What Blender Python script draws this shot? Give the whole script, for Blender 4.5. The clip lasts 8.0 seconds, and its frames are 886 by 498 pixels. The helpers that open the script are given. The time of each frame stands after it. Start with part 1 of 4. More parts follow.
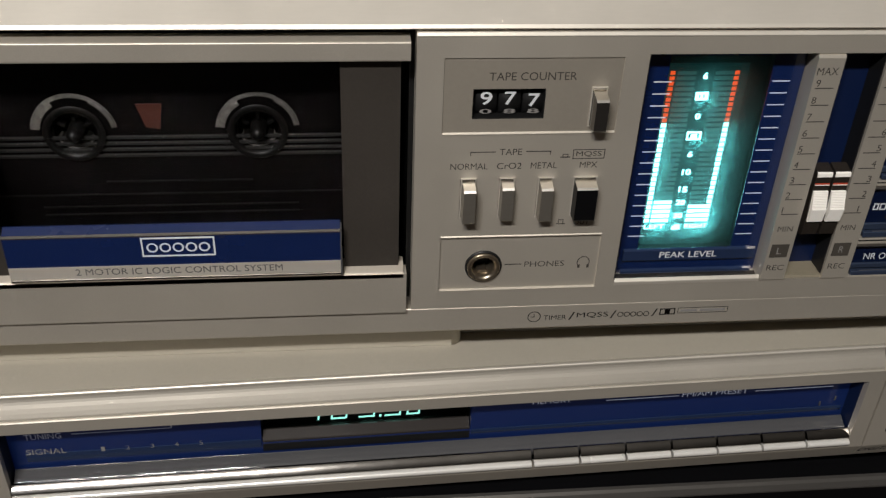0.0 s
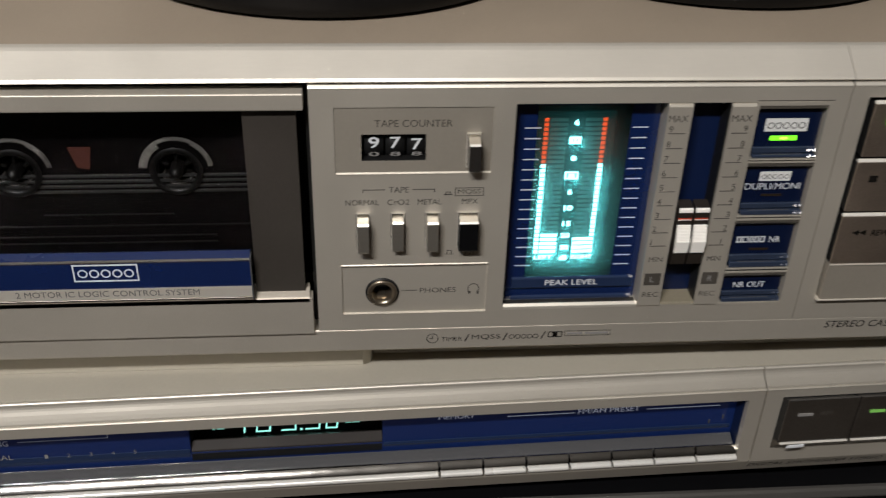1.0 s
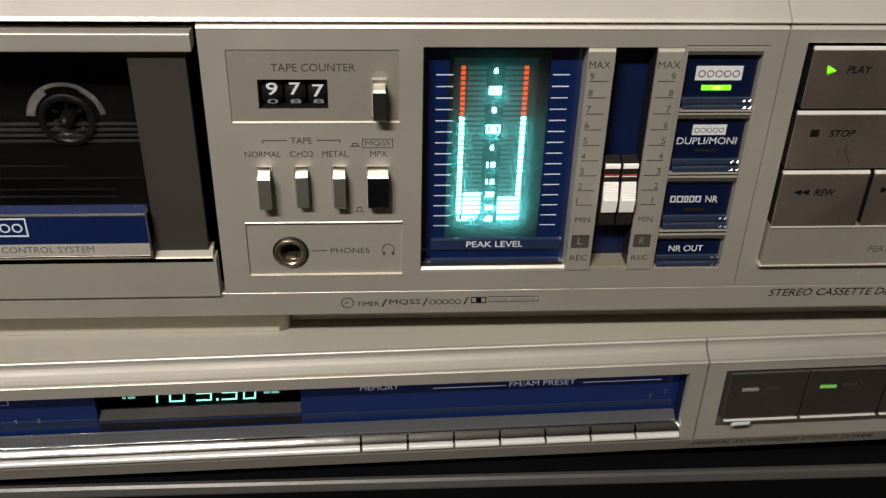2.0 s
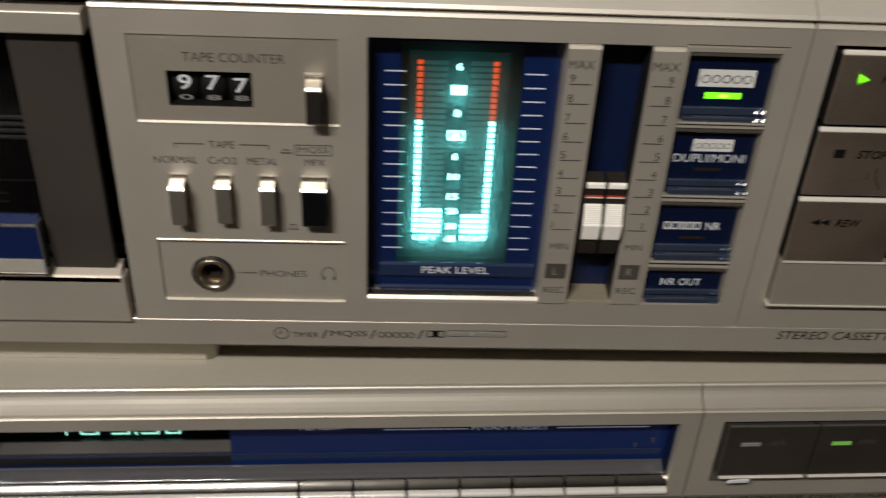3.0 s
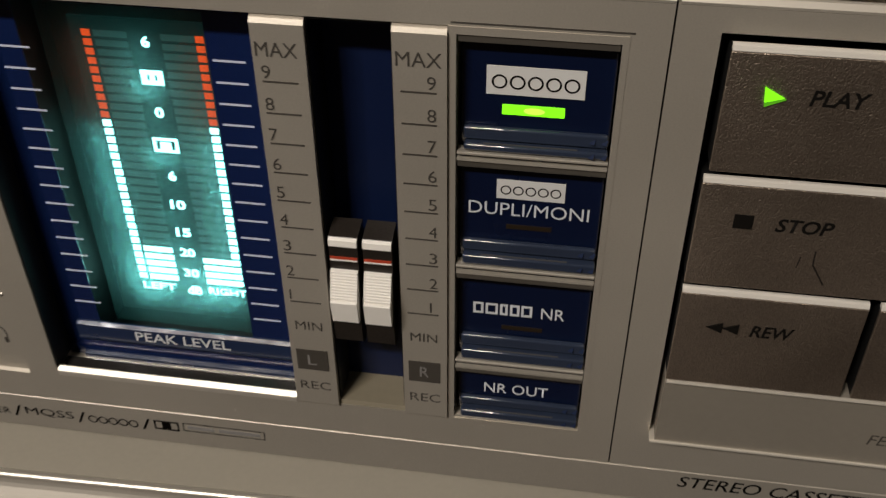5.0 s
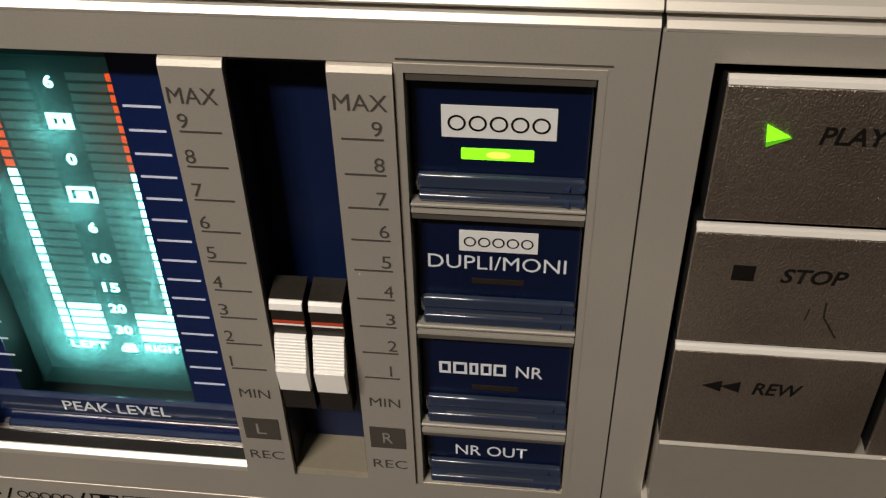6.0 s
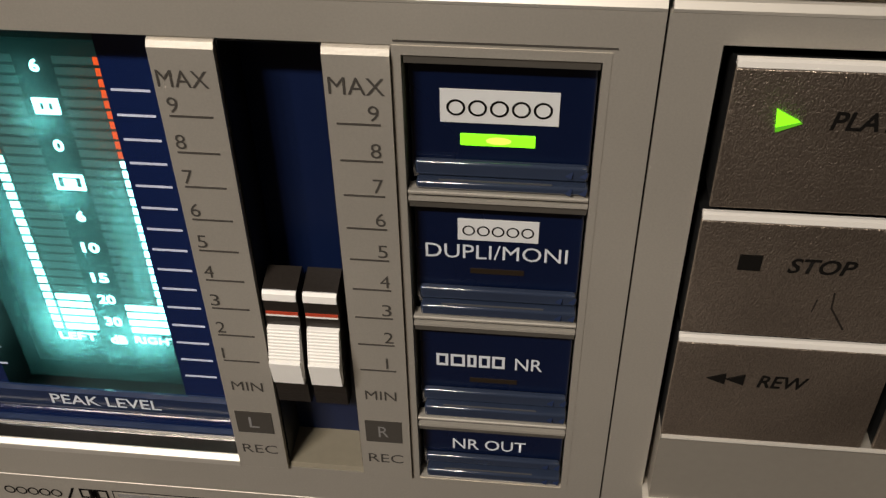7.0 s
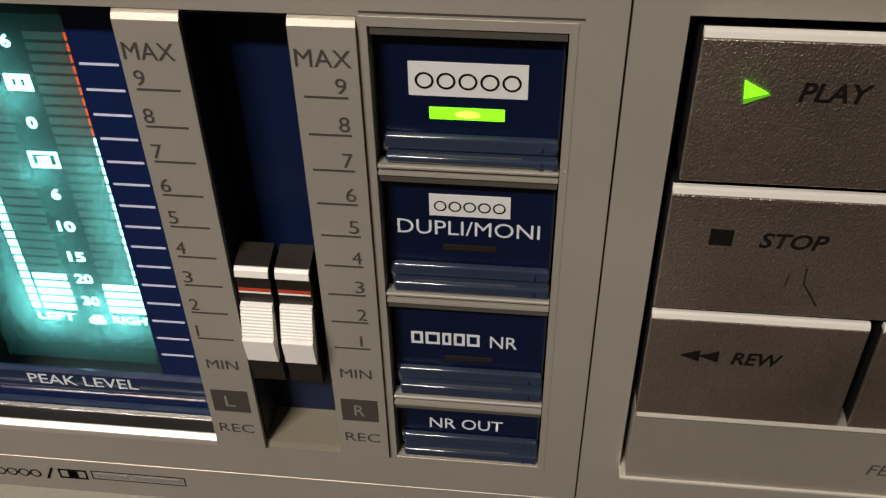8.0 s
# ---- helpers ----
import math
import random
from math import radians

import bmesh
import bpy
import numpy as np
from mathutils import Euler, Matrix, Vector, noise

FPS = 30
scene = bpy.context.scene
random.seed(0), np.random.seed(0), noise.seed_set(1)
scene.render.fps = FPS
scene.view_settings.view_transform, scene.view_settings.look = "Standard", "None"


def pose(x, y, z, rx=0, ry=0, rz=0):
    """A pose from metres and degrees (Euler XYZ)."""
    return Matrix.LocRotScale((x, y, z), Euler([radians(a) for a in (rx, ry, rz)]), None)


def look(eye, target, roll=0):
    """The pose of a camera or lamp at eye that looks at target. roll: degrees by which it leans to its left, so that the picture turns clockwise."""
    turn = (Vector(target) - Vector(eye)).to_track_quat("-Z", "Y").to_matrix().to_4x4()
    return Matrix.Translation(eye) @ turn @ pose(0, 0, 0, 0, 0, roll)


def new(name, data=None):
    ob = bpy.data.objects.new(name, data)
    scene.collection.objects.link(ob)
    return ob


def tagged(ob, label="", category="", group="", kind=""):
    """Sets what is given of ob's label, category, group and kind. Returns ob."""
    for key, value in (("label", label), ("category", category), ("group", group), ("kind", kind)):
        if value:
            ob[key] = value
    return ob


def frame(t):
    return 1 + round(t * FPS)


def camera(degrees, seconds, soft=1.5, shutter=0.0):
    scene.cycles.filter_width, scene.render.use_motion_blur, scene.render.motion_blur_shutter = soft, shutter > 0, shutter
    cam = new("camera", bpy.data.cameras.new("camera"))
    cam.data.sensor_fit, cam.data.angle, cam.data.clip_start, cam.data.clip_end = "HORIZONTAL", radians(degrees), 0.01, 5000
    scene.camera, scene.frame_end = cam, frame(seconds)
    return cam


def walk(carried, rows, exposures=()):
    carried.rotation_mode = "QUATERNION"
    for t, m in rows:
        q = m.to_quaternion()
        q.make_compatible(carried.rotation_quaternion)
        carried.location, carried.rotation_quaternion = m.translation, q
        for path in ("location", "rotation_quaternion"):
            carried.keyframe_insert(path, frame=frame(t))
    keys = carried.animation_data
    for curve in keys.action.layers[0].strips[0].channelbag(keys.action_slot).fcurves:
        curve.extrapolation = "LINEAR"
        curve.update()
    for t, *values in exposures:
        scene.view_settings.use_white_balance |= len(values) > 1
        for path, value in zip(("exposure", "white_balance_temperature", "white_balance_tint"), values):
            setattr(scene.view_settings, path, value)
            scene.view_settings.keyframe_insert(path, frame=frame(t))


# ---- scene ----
cam = camera(48.0, 8.0, soft=1.3, shutter=0.3)
PATH = [
    (0.0, (0.00364, -0.20465, 0.30631), (0.02892, -0.00003, 0.16491), 2.55),
    (0.3, (0.00787, -0.21873, 0.30591), (0.02774, -0.01073, 0.16864), 1.96),
    (0.5, (0.00877, -0.22196, 0.30883), (0.02805, -0.01396, 0.17148), 2.46),
    (0.8, (0.01691, -0.21938, 0.32008), (0.04077, -0.01403, 0.17952), 2.80),
    (1.0, (0.03424, -0.23266, 0.32196), (0.05430, -0.02265, 0.18783), 1.85),
    (1.2, (0.03881, -0.24220, 0.31694), (0.05832, -0.03049, 0.18543), 0.96),
    (1.5, (0.04780, -0.23498, 0.31116), (0.06830, -0.02368, 0.17913), 1.73),
    (1.7, (0.06280, -0.23320, 0.31032), (0.08021, -0.02350, 0.17533), 1.49),
    (2.8, (0.06493, -0.18739, 0.28923), (0.07806, 0.02156, 0.15261), 2.03),
    (3.0, (0.07941, -0.18443, 0.29312), (0.09281, 0.02170, 0.15229), 3.15),
    (3.2, (0.10469, -0.18906, 0.29471), (0.10072, 0.01573, 0.15139), 2.32),
    (3.5, (0.12723, -0.18854, 0.29492), (0.10747, 0.01457, 0.15051), 2.47),
    (3.7, (0.13583, -0.18708, 0.31085), (0.10674, 0.00961, 0.15929), 1.04),
    (4.0, (0.14030, -0.19175, 0.30833), (0.10498, 0.00605, 0.15959), 0.80),
    (4.2, (0.14423, -0.17995, 0.30382), (0.11170, 0.01748, 0.15394), 1.03),
    (4.5, (0.15305, -0.14065, 0.27887), (0.11571, 0.05667, 0.12998), 0.14),
    (4.7, (0.15106, -0.11856, 0.27393), (0.12013, 0.07499, 0.11875), -0.15),
    (5.0, (0.15324, -0.10379, 0.26613), (0.12285, 0.09152, 0.11306), -0.18),
    (5.2, (0.15328, -0.09508, 0.26395), (0.12399, 0.10017, 0.11060), -0.62),
    (6.3, (0.15217, -0.08403, 0.26357), (0.12938, 0.10718, 0.10413), -1.18),
    (6.5, (0.15090, -0.08483, 0.26310), (0.12871, 0.10686, 0.10415), -0.96),
    (7.0, (0.15201, -0.08228, 0.26150), (0.12966, 0.10862, 0.10163), -1.04),
    (7.5, (0.15293, -0.08332, 0.26017), (0.13009, 0.10661, 0.09922), -1.07),
    (8.0, (0.15541, -0.08270, 0.25971), (0.13256, 0.10693, 0.09842), -1.15),
]
walk(cam, [(t, look(eye, target, roll)) for t, eye, target, roll in PATH],
     exposures=[(0.0, 0.0, 6350, 10), (0.5, 0.0, 6300, 10), (0.8, 0.2, 6300, 10), (1.0, 0.08, 6250, 10), (1.5, 0.28, 6450, 10), (1.7, 0.28, 6450, 10), (3.0, -0.05, 6600, 10), (3.5, 0.1, 6550, 10), (3.7, -0.18, 6500, 10), (4.0, -0.05, 6500, 10), (4.4, -0.3, 6450, 10), (4.7, -0.55, 6600, 10), (5.0, -0.36, 6900, 12), (6.3, 0.03, 6850, 12), (8.0, 0.06, 6800, 12)])

# ---- light: a ceiling lamp with warm bulbs, and a dim warm room ----
world = bpy.data.worlds.new("world")
scene.world = world
world.use_nodes = True
world.node_tree.nodes["Background"].inputs[0].default_value = (1.0, 0.95, 0.88, 1)
world.node_tree.nodes["Background"].inputs[1].default_value = 0.01

BULBS = [(-0.375, -0.65, 0.93), (-0.28, -0.65, 0.93), (-0.19, -0.65, 0.93), (-0.112, -0.65, 0.93)]
BULB_HUES = [(0.93, 0.96, 1.0), (1.0, 0.90, 0.82), (1.0, 0.94, 0.85), (1.0, 0.94, 0.86)]
for place, hue in zip(BULBS, BULB_HUES):
    lamp = bpy.data.lights.new("bulb_light", "POINT")
    lamp.energy, lamp.color, lamp.shadow_soft_size = 11.8, hue, 0.030
    new("bulb_light", lamp).location = place


# ---- materials ----
def mat(name, colour, rough=0.5, metal=0.0, grain=0.0, scale=(60, 60, 60), bump=0.0, stain=0.06, coat=0.0, trans=0.0, ior=1.45, coat_rough=0.06):
    """Principled surface with fine grain (stretched by scale) and broad, faint stains."""
    m = bpy.data.materials.new(name)
    m.use_nodes = True
    nt = m.node_tree
    b = nt.nodes["Principled BSDF"]
    b.inputs["Roughness"].default_value = rough
    b.inputs["Metallic"].default_value = metal
    b.inputs["Coat Weight"].default_value = coat
    b.inputs["Coat Roughness"].default_value = coat_rough
    b.inputs["Transmission Weight"].default_value = trans
    b.inputs["IOR"].default_value = ior
    co = nt.nodes.new("ShaderNodeTexCoord")
    mp = nt.nodes.new("ShaderNodeMapping")
    mp.inputs["Scale"].default_value = scale
    nt.links.new(co.outputs["Object"], mp.inputs["Vector"])
    fine = nt.nodes.new("ShaderNodeTexNoise")
    fine.inputs["Scale"].default_value, fine.inputs["Detail"].default_value = 1.0, 3.0
    nt.links.new(mp.outputs["Vector"], fine.inputs["Vector"])
    broad = nt.nodes.new("ShaderNodeTexNoise")
    broad.inputs["Scale"].default_value, broad.inputs["Detail"].default_value = 35.0, 4.0
    nt.links.new(co.outputs["Object"], broad.inputs["Vector"])
    ramp = nt.nodes.new("ShaderNodeMapRange")
    ramp.inputs["To Min"].default_value, ramp.inputs["To Max"].default_value = 1 - grain, 1 + grain
    nt.links.new(fine.outputs["Fac"], ramp.inputs["Value"])
    ramp2 = nt.nodes.new("ShaderNodeMapRange")
    ramp2.inputs["To Min"].default_value, ramp2.inputs["To Max"].default_value = 1 - stain, 1 + stain
    nt.links.new(broad.outputs["Fac"], ramp2.inputs["Value"])
    mul = nt.nodes.new("ShaderNodeMath")
    mul.operation = "MULTIPLY"
    nt.links.new(ramp.outputs[0], mul.inputs[0])
    nt.links.new(ramp2.outputs[0], mul.inputs[1])
    mix = nt.nodes.new("ShaderNodeVectorMath")
    mix.operation = "SCALE"
    mix.inputs[0].default_value = colour
    nt.links.new(mul.outputs[0], mix.inputs["Scale"])
    nt.links.new(mix.outputs[0], b.inputs["Base Color"])
    rr = nt.nodes.new("ShaderNodeMapRange")
    rr.inputs["To Min"].default_value, rr.inputs["To Max"].default_value = rough * 0.82, min(1.0, rough * 1.18)
    nt.links.new(broad.outputs["Fac"], rr.inputs["Value"])
    nt.links.new(rr.outputs[0], b.inputs["Roughness"])
    if bump:
        bp = nt.nodes.new("ShaderNodeBump")
        bp.inputs["Strength"].default_value, bp.inputs["Distance"].default_value = bump, 0.0002
        nt.links.new(fine.outputs["Fac"], bp.inputs["Height"])
        nt.links.new(bp.outputs[0], b.inputs["Normal"])
    return m


def glow(name, colour, strength, base=(0.02, 0.02, 0.02)):
    m = mat(name, base, 0.4)
    b = m.node_tree.nodes["Principled BSDF"]
    b.inputs["Emission Color"].default_value = (*colour, 1)
    b.inputs["Emission Strength"].default_value = strength
    return m


BRUSH = (220, 900, 2600)
ALU = mat("champagne_aluminium", (0.61, 0.563, 0.484), 0.46, 0.66, 0.08, (3600, 3600, 4200), 0.1)
# paler copy of ALU: painted highlights on lips and bevels; also the silver band
ALU_LIGHT = mat("champagne_highlight_and_band", (0.71, 0.665, 0.585), 0.42, 0.55, 0.03, BRUSH, 0.05)
ALU_INSET = mat("matt_champagne_inset", (0.36, 0.325, 0.272), 0.50, 0.5, 0.05, (900, 900, 900), 0.10)
COVER = mat("beige_cover_paint", (0.385, 0.315, 0.24), 0.45, 0.25, 0.06, (1500, 1500, 1500), 0.15)
BEVEL = mat("satin_champagne_bevel", (0.335, 0.31, 0.268), 0.55, 0.35, 0.04, BRUSH, 0.05)
CHROME_KEY = mat("worn_chrome", (0.50, 0.48, 0.455), 0.13, 1.0, 0.08, (110, 160, 160), 0.5, 0.25)
CHROME_LIP = mat("satin_chrome_lip", (0.86, 0.84, 0.79), 0.26, 0.35, 0.04, (110, 160, 160), 0.4, 0.1, coat=1.0, coat_rough=0.15)
# pale metal that puts the switch tops' highlight into colour
SATIN_TOP = mat("switch_top_highlight", (0.86, 0.83, 0.77), 0.30, 1.0, 0.02, BRUSH)
KEY = mat("dark_brushed_key", (0.47, 0.385, 0.31), 0.42, 0.95, 0.40, (5200, 5200, 4200), 0.75, 0.4)
# near-white that paints the highlight on key edges and lips
KEY_EDGE = mat("key_edge_highlight", (0.78, 0.74, 0.67), 0.35, 0.25, 0.02, BRUSH)
DOOR = mat("dark_door_frame", (0.052, 0.045, 0.038), 0.5, 0.3, 0.10, (1500, 1500, 1500), 0.15, 0.15)
BLACK = mat("black_plastic", (0.006, 0.006, 0.006), 0.5, 0, 0.1, (800, 800, 800), 0.1)
BLACK_METAL = mat("black_painted_metal", (0.0035, 0.0035, 0.004), 0.4, 0, 0.15, (900, 900, 900), 0.1, ior=1.25)
CASSETTE = mat("smoked_cassette_shell", (0.0018, 0.0015, 0.0015), 0.4, 0, 0.1, (400, 400, 400), ior=1.12)
CASSETTE_RIB = mat("cassette_rib", (0.0034, 0.003, 0.0028), 0.6, 0, 0.1, (400, 400, 400))
REEL = mat("grey_cassette_print", (0.048, 0.044, 0.04), 0.65, 0, 0.9, (900, 900, 900), 0.1, 0.4)
# grey that paints the highlight along black edges
BLACK_EDGE = mat("black_edge_highlight", (0.125, 0.118, 0.11), 0.32, 0.6, 0.1, BRUSH)
SLOT_PAINT = mat("beige_slot_paint", (0.20, 0.175, 0.125), 0.6, 0, 0.08, (900, 900, 900))
PRINT_MID = mat("mid_grey_print", (0.11, 0.105, 0.095), 0.6)
# darker copy of KEY: the shade at the lower right put into colour
KEY_SHADED = mat("shaded_selector_key", (0.17, 0.150, 0.128), 0.42, 0.9, 0.2, (2200, 2200, 1300), 0.3, 0.3)
KNOB = mat("worn_brown_black_plastic", (0.020, 0.016, 0.013), 0.32, 0, 0.4, (2500, 2500, 2500), 0.2, 0.2)
HUB = mat("hub_plastic", (0.002, 0.0018, 0.0017), 0.42, ior=1.25)
TAPE_RED = mat("orange_label", (0.034, 0.006, 0.002), 0.6, 0, 0.1, (900, 900, 900))
BLUE = mat("deep_blue_plastic", (0.004, 0.0135, 0.066), 0.26, 0, 0.04, (300, 300, 300), 0, 0.06, coat=1.0)
# weak emission added to lift the dial out of the frame's shadow
BLUE_DIAL = glow("blue_dial_lift", (0.05, 0.17, 1.0), 0.013, (0.004, 0.0135, 0.066))
BLUE_DIAL.node_tree.nodes["Principled BSDF"].inputs["Coat Weight"].default_value = 1.0
BLUE_DARK = mat("dark_blue_back", (0.0035, 0.0095, 0.040), 0.38, 0, 0.05, (300, 300, 300))
# surface of the added facets that make glints on the buttons
BLUE_FACET = mat("glint_facet_blue", (0.012, 0.02, 0.05), 0.16, 0, 0.02, (300, 300, 300))
BLUE_CLEAR = mat("clear_blue_step", (0.024, 0.034, 0.060), 0.16, 0, 0.10, (300, 300, 300), 0.05, 0.2, coat=0.8)
BLUE_LEDGE = mat("pale_blue_ledge", (0.014, 0.026, 0.066), 0.12, 0, 0.05, (130, 200, 200), 0.4, coat=0.8)
CHROME = mat("chrome", (0.80, 0.78, 0.74), 0.06, 1.0, 0.02, BRUSH, 0.03)
CHROME_DARK = mat("dark_chrome", (0.16, 0.15, 0.14), 0.18, 0.9, 0.05, BRUSH)
SILL = mat("grey_display_sill", (0.032, 0.028, 0.026), 0.24, 0.1, 0.06, BRUSH, 0.03, coat=0.8)
BLUE_BUTTON = mat("navy_button_plastic", (0.0022, 0.0062, 0.026), 0.28, 0, 0.06, (300, 300, 300), 0, 0.1, coat=0.5)
BRASS = mat("dull_nickel", (0.40, 0.34, 0.26), 0.28, 0.95, 0.06, BRUSH, 0.1)
STEEL = mat("satin_steel", (0.36, 0.335, 0.29), 0.42, 0.85, 0.06, BRUSH, 0.1)
ACRYLIC = mat("pale_acrylic_ledge", (0.07, 0.07, 0.073), 0.08, 0.0, 0.03, (110, 160, 160), 0.5, coat=1.0)
WHITE_CAP = mat("white_knob_cap", (0.86, 0.83, 0.77), 0.40, 0, 0.03, (900, 900, 900), 0.05)
RED_LINE = mat("red_line_paint", (0.45, 0.05, 0.02), 0.5)
PRINT = mat("dark_print", (0.055, 0.048, 0.040), 0.6)
PRINT_BLACK = mat("black_strip_print", (0.008, 0.007, 0.006), 0.7, ior=1.12)
PRINT_WHITE = mat("white_print", (0.62, 0.64, 0.66), 0.5)
PRINT_BLUE = mat("pale_blue_print", (0.60, 0.64, 0.78), 0.5)
PRINT_GREY = mat("grey_print", (0.22, 0.21, 0.20), 0.6)
LOGO_PLATE = mat("logo_plate_white", (0.66, 0.66, 0.64), 0.5)
BROWN_LED = mat("unlit_led", (0.022, 0.015, 0.009), 0.3)
# dial lettering with added emission, since it lies in the frame's shadow
PRINT_DIAL = glow("dial_legend_lift", (0.75, 0.82, 1.0), 0.18, (0.85, 0.87, 0.92))
PRINT_FAINT = glow("faint_legend_lift", (0.75, 0.82, 1.0), 0.055, (0.7, 0.72, 0.78))
GREEN_LED = glow("green_led", (0.20, 1.0, 0.01), 1.6)
GREEN_HOT = glow("green_led_core", (0.50, 1.0, 0.07), 1.8)
GREEN_SIDE = glow("green_led_side", (0.16, 0.8, 0.01), 0.55)
GREEN_DIM = glow("green_led_small", (0.40, 1.0, 0.16), 0.32)
CYAN = glow("cyan_phosphor", (0.32, 1.0, 0.97), 7.5)
ORANGE = glow("orange_phosphor", (1.0, 0.11, 0.014), 1.15)
VFD_OFF = glow("idle_phosphor", (0.15, 0.56, 0.52), 0.13, (0.05, 0.065, 0.062))
VFD_BACK = glow("phosphor_substrate", (0.04, 0.50, 0.47), 0.03, (0.010, 0.018, 0.018))
# scattering sheet that imitates lens bloom round the lit segments
HAZE = bpy.data.materials.new("halo_pane")
HAZE.use_nodes = True
hn = HAZE.node_tree
hn.nodes.clear()
h_out, h_mix = hn.nodes.new("ShaderNodeOutputMaterial"), hn.nodes.new("ShaderNodeMixShader")
h_clear, h_milk = hn.nodes.new("ShaderNodeBsdfTransparent"), hn.nodes.new("ShaderNodeBsdfTranslucent")
h_milk.inputs["Color"].default_value = (0.55, 0.85, 0.85, 1)
h_mix.inputs["Fac"].default_value = 0.18
hn.links.new(h_clear.outputs[0], h_mix.inputs[1])
hn.links.new(h_milk.outputs[0], h_mix.inputs[2])
hn.links.new(h_mix.outputs[0], h_out.inputs["Surface"])
DIGIT = glow("tuner_digit_phosphor", (0.38, 1.0, 0.82), 1.1)
DIGIT_DIM = glow("tuner_sign_phosphor", (0.38, 1.0, 0.82), 0.4)
GLASS = mat("clear_window", (0.9, 0.9, 0.9), 0.03, 0, 0, trans=1.0, ior=1.12, stain=0.0)
WALL = mat("beige_wall_paint", (0.30, 0.275, 0.245), 0.8, 0, 0.03, (200, 200, 200), 0.1)
CEILING = mat("grey_ceiling_paint", (0.24, 0.228, 0.21), 0.85, 0, 0.03, (200, 200, 200))
WOOD = mat("brown_wood", (0.060, 0.042, 0.030), 0.5, 0, 0.25, (8, 90, 90), 0.2)
BOARD = mat("beige_board", (0.44, 0.405, 0.335), 0.5, 0.2, 0.05, (900, 900, 900), 0.1)

# ---- building helpers: all lengths below in centimetres ----
CM = 0.01


def thing(name, m, label, category, group=""):
    ob = new(name)
    ob.matrix_world = m
    ob.empty_display_size = 0.02
    return tagged(ob, label, category, group)


def part(name, bm, material, parent=None, label=""):
    """Links a bmesh, in centimetres of its thing's frame, as one mesh."""
    me = bpy.data.meshes.new(name)
    bmesh.ops.scale(bm, vec=(CM, CM, CM), verts=bm.verts)
    bm.to_mesh(me)
    bm.free()
    me.materials.append(material)
    ob = new(name, me)
    if parent:
        ob.parent = parent
    return tagged(ob, label)


def box(x0, x1, y0, y1, z0, z1, bevel=0.0, bm=None):
    bm2 = bmesh.new()
    bmesh.ops.create_cube(bm2, size=1)
    for v in bm2.verts:
        v.co = Vector(((x0 + x1) / 2 + v.co.x * (x1 - x0), (y0 + y1) / 2 + v.co.y * (y1 - y0), (z0 + z1) / 2 + v.co.z * (z1 - z0)))
    if bevel:
        bmesh.ops.bevel(bm2, geom=bm2.edges[:], offset=bevel, segments=2, profile=0.5, affect="EDGES")
    if bm is None:
        return bm2
    me = bpy.data.meshes.new("scrap")
    bm2.to_mesh(me)
    bm2.free()
    bm.from_mesh(me)
    bpy.data.meshes.remove(me)
    return bm


def prism(profile, x0, x1):
    """A profile of (y, z) corners drawn along x."""
    bm = bmesh.new()
    a = [bm.verts.new((x0, y, z)) for y, z in profile]
    b = [bm.verts.new((x1, y, z)) for y, z in profile]
    n = len(profile)
    for i in range(n):
        bm.faces.new((a[i], a[(i + 1) % n], b[(i + 1) % n], b[i]))
    bm.faces.new(a[::-1])
    bm.faces.new(b)
    bmesh.ops.recalc_face_normals(bm, faces=bm.faces)
    return bm


def smooth(bm):
    """Shades the long sides of a prism smooth and leaves its two ends flat."""
    for f in bm.faces:
        f.smooth = len(f.verts) == 4
    for e in bm.edges:
        if len(e.link_faces) == 2 and e.calc_face_angle(0) > 0.6:
            e.smooth = False
    return bm


def plate(x0, x1, z0, z1, y0, y1, holes=()):
    """A plate in the xz plane with square holes (x0, x1, z0, z1) cut through it."""
    xs = sorted({x0, x1, *[v for h in holes for v in h[:2]]})
    zs = sorted({z0, z1, *[v for h in holes for v in h[2:]]})
    solid = {}
    for i in range(len(xs) - 1):
        for k in range(len(zs) - 1):
            cx, cz = (xs[i] + xs[i + 1]) / 2, (zs[k] + zs[k + 1]) / 2
            solid[i, k] = not any(h[0] < cx < h[1] and h[2] < cz < h[3] for h in holes)
    bm = bmesh.new()
    seen = {}

    def v(x, y, z):
        if (x, y, z) not in seen:
            seen[x, y, z] = bm.verts.new((x, y, z))
        return seen[x, y, z]

    for (i, k), full in solid.items():
        if not full:
            continue
        a, b, c, d = xs[i], xs[i + 1], zs[k], zs[k + 1]
        bm.faces.new((v(a, y0, c), v(b, y0, c), v(b, y0, d), v(a, y0, d)))
        bm.faces.new((v(a, y1, d), v(b, y1, d), v(b, y1, c), v(a, y1, c)))
        if not solid.get((i - 1, k)):
            bm.faces.new((v(a, y0, d), v(a, y1, d), v(a, y1, c), v(a, y0, c)))
        if not solid.get((i + 1, k)):
            bm.faces.new((v(b, y0, c), v(b, y1, c), v(b, y1, d), v(b, y0, d)))
        if not solid.get((i, k - 1)):
            bm.faces.new((v(a, y0, c), v(a, y1, c), v(b, y1, c), v(b, y0, c)))
        if not solid.get((i, k + 1)):
            bm.faces.new((v(a, y0, d), v(b, y0, d), v(b, y1, d), v(a, y1, d)))
    return bm


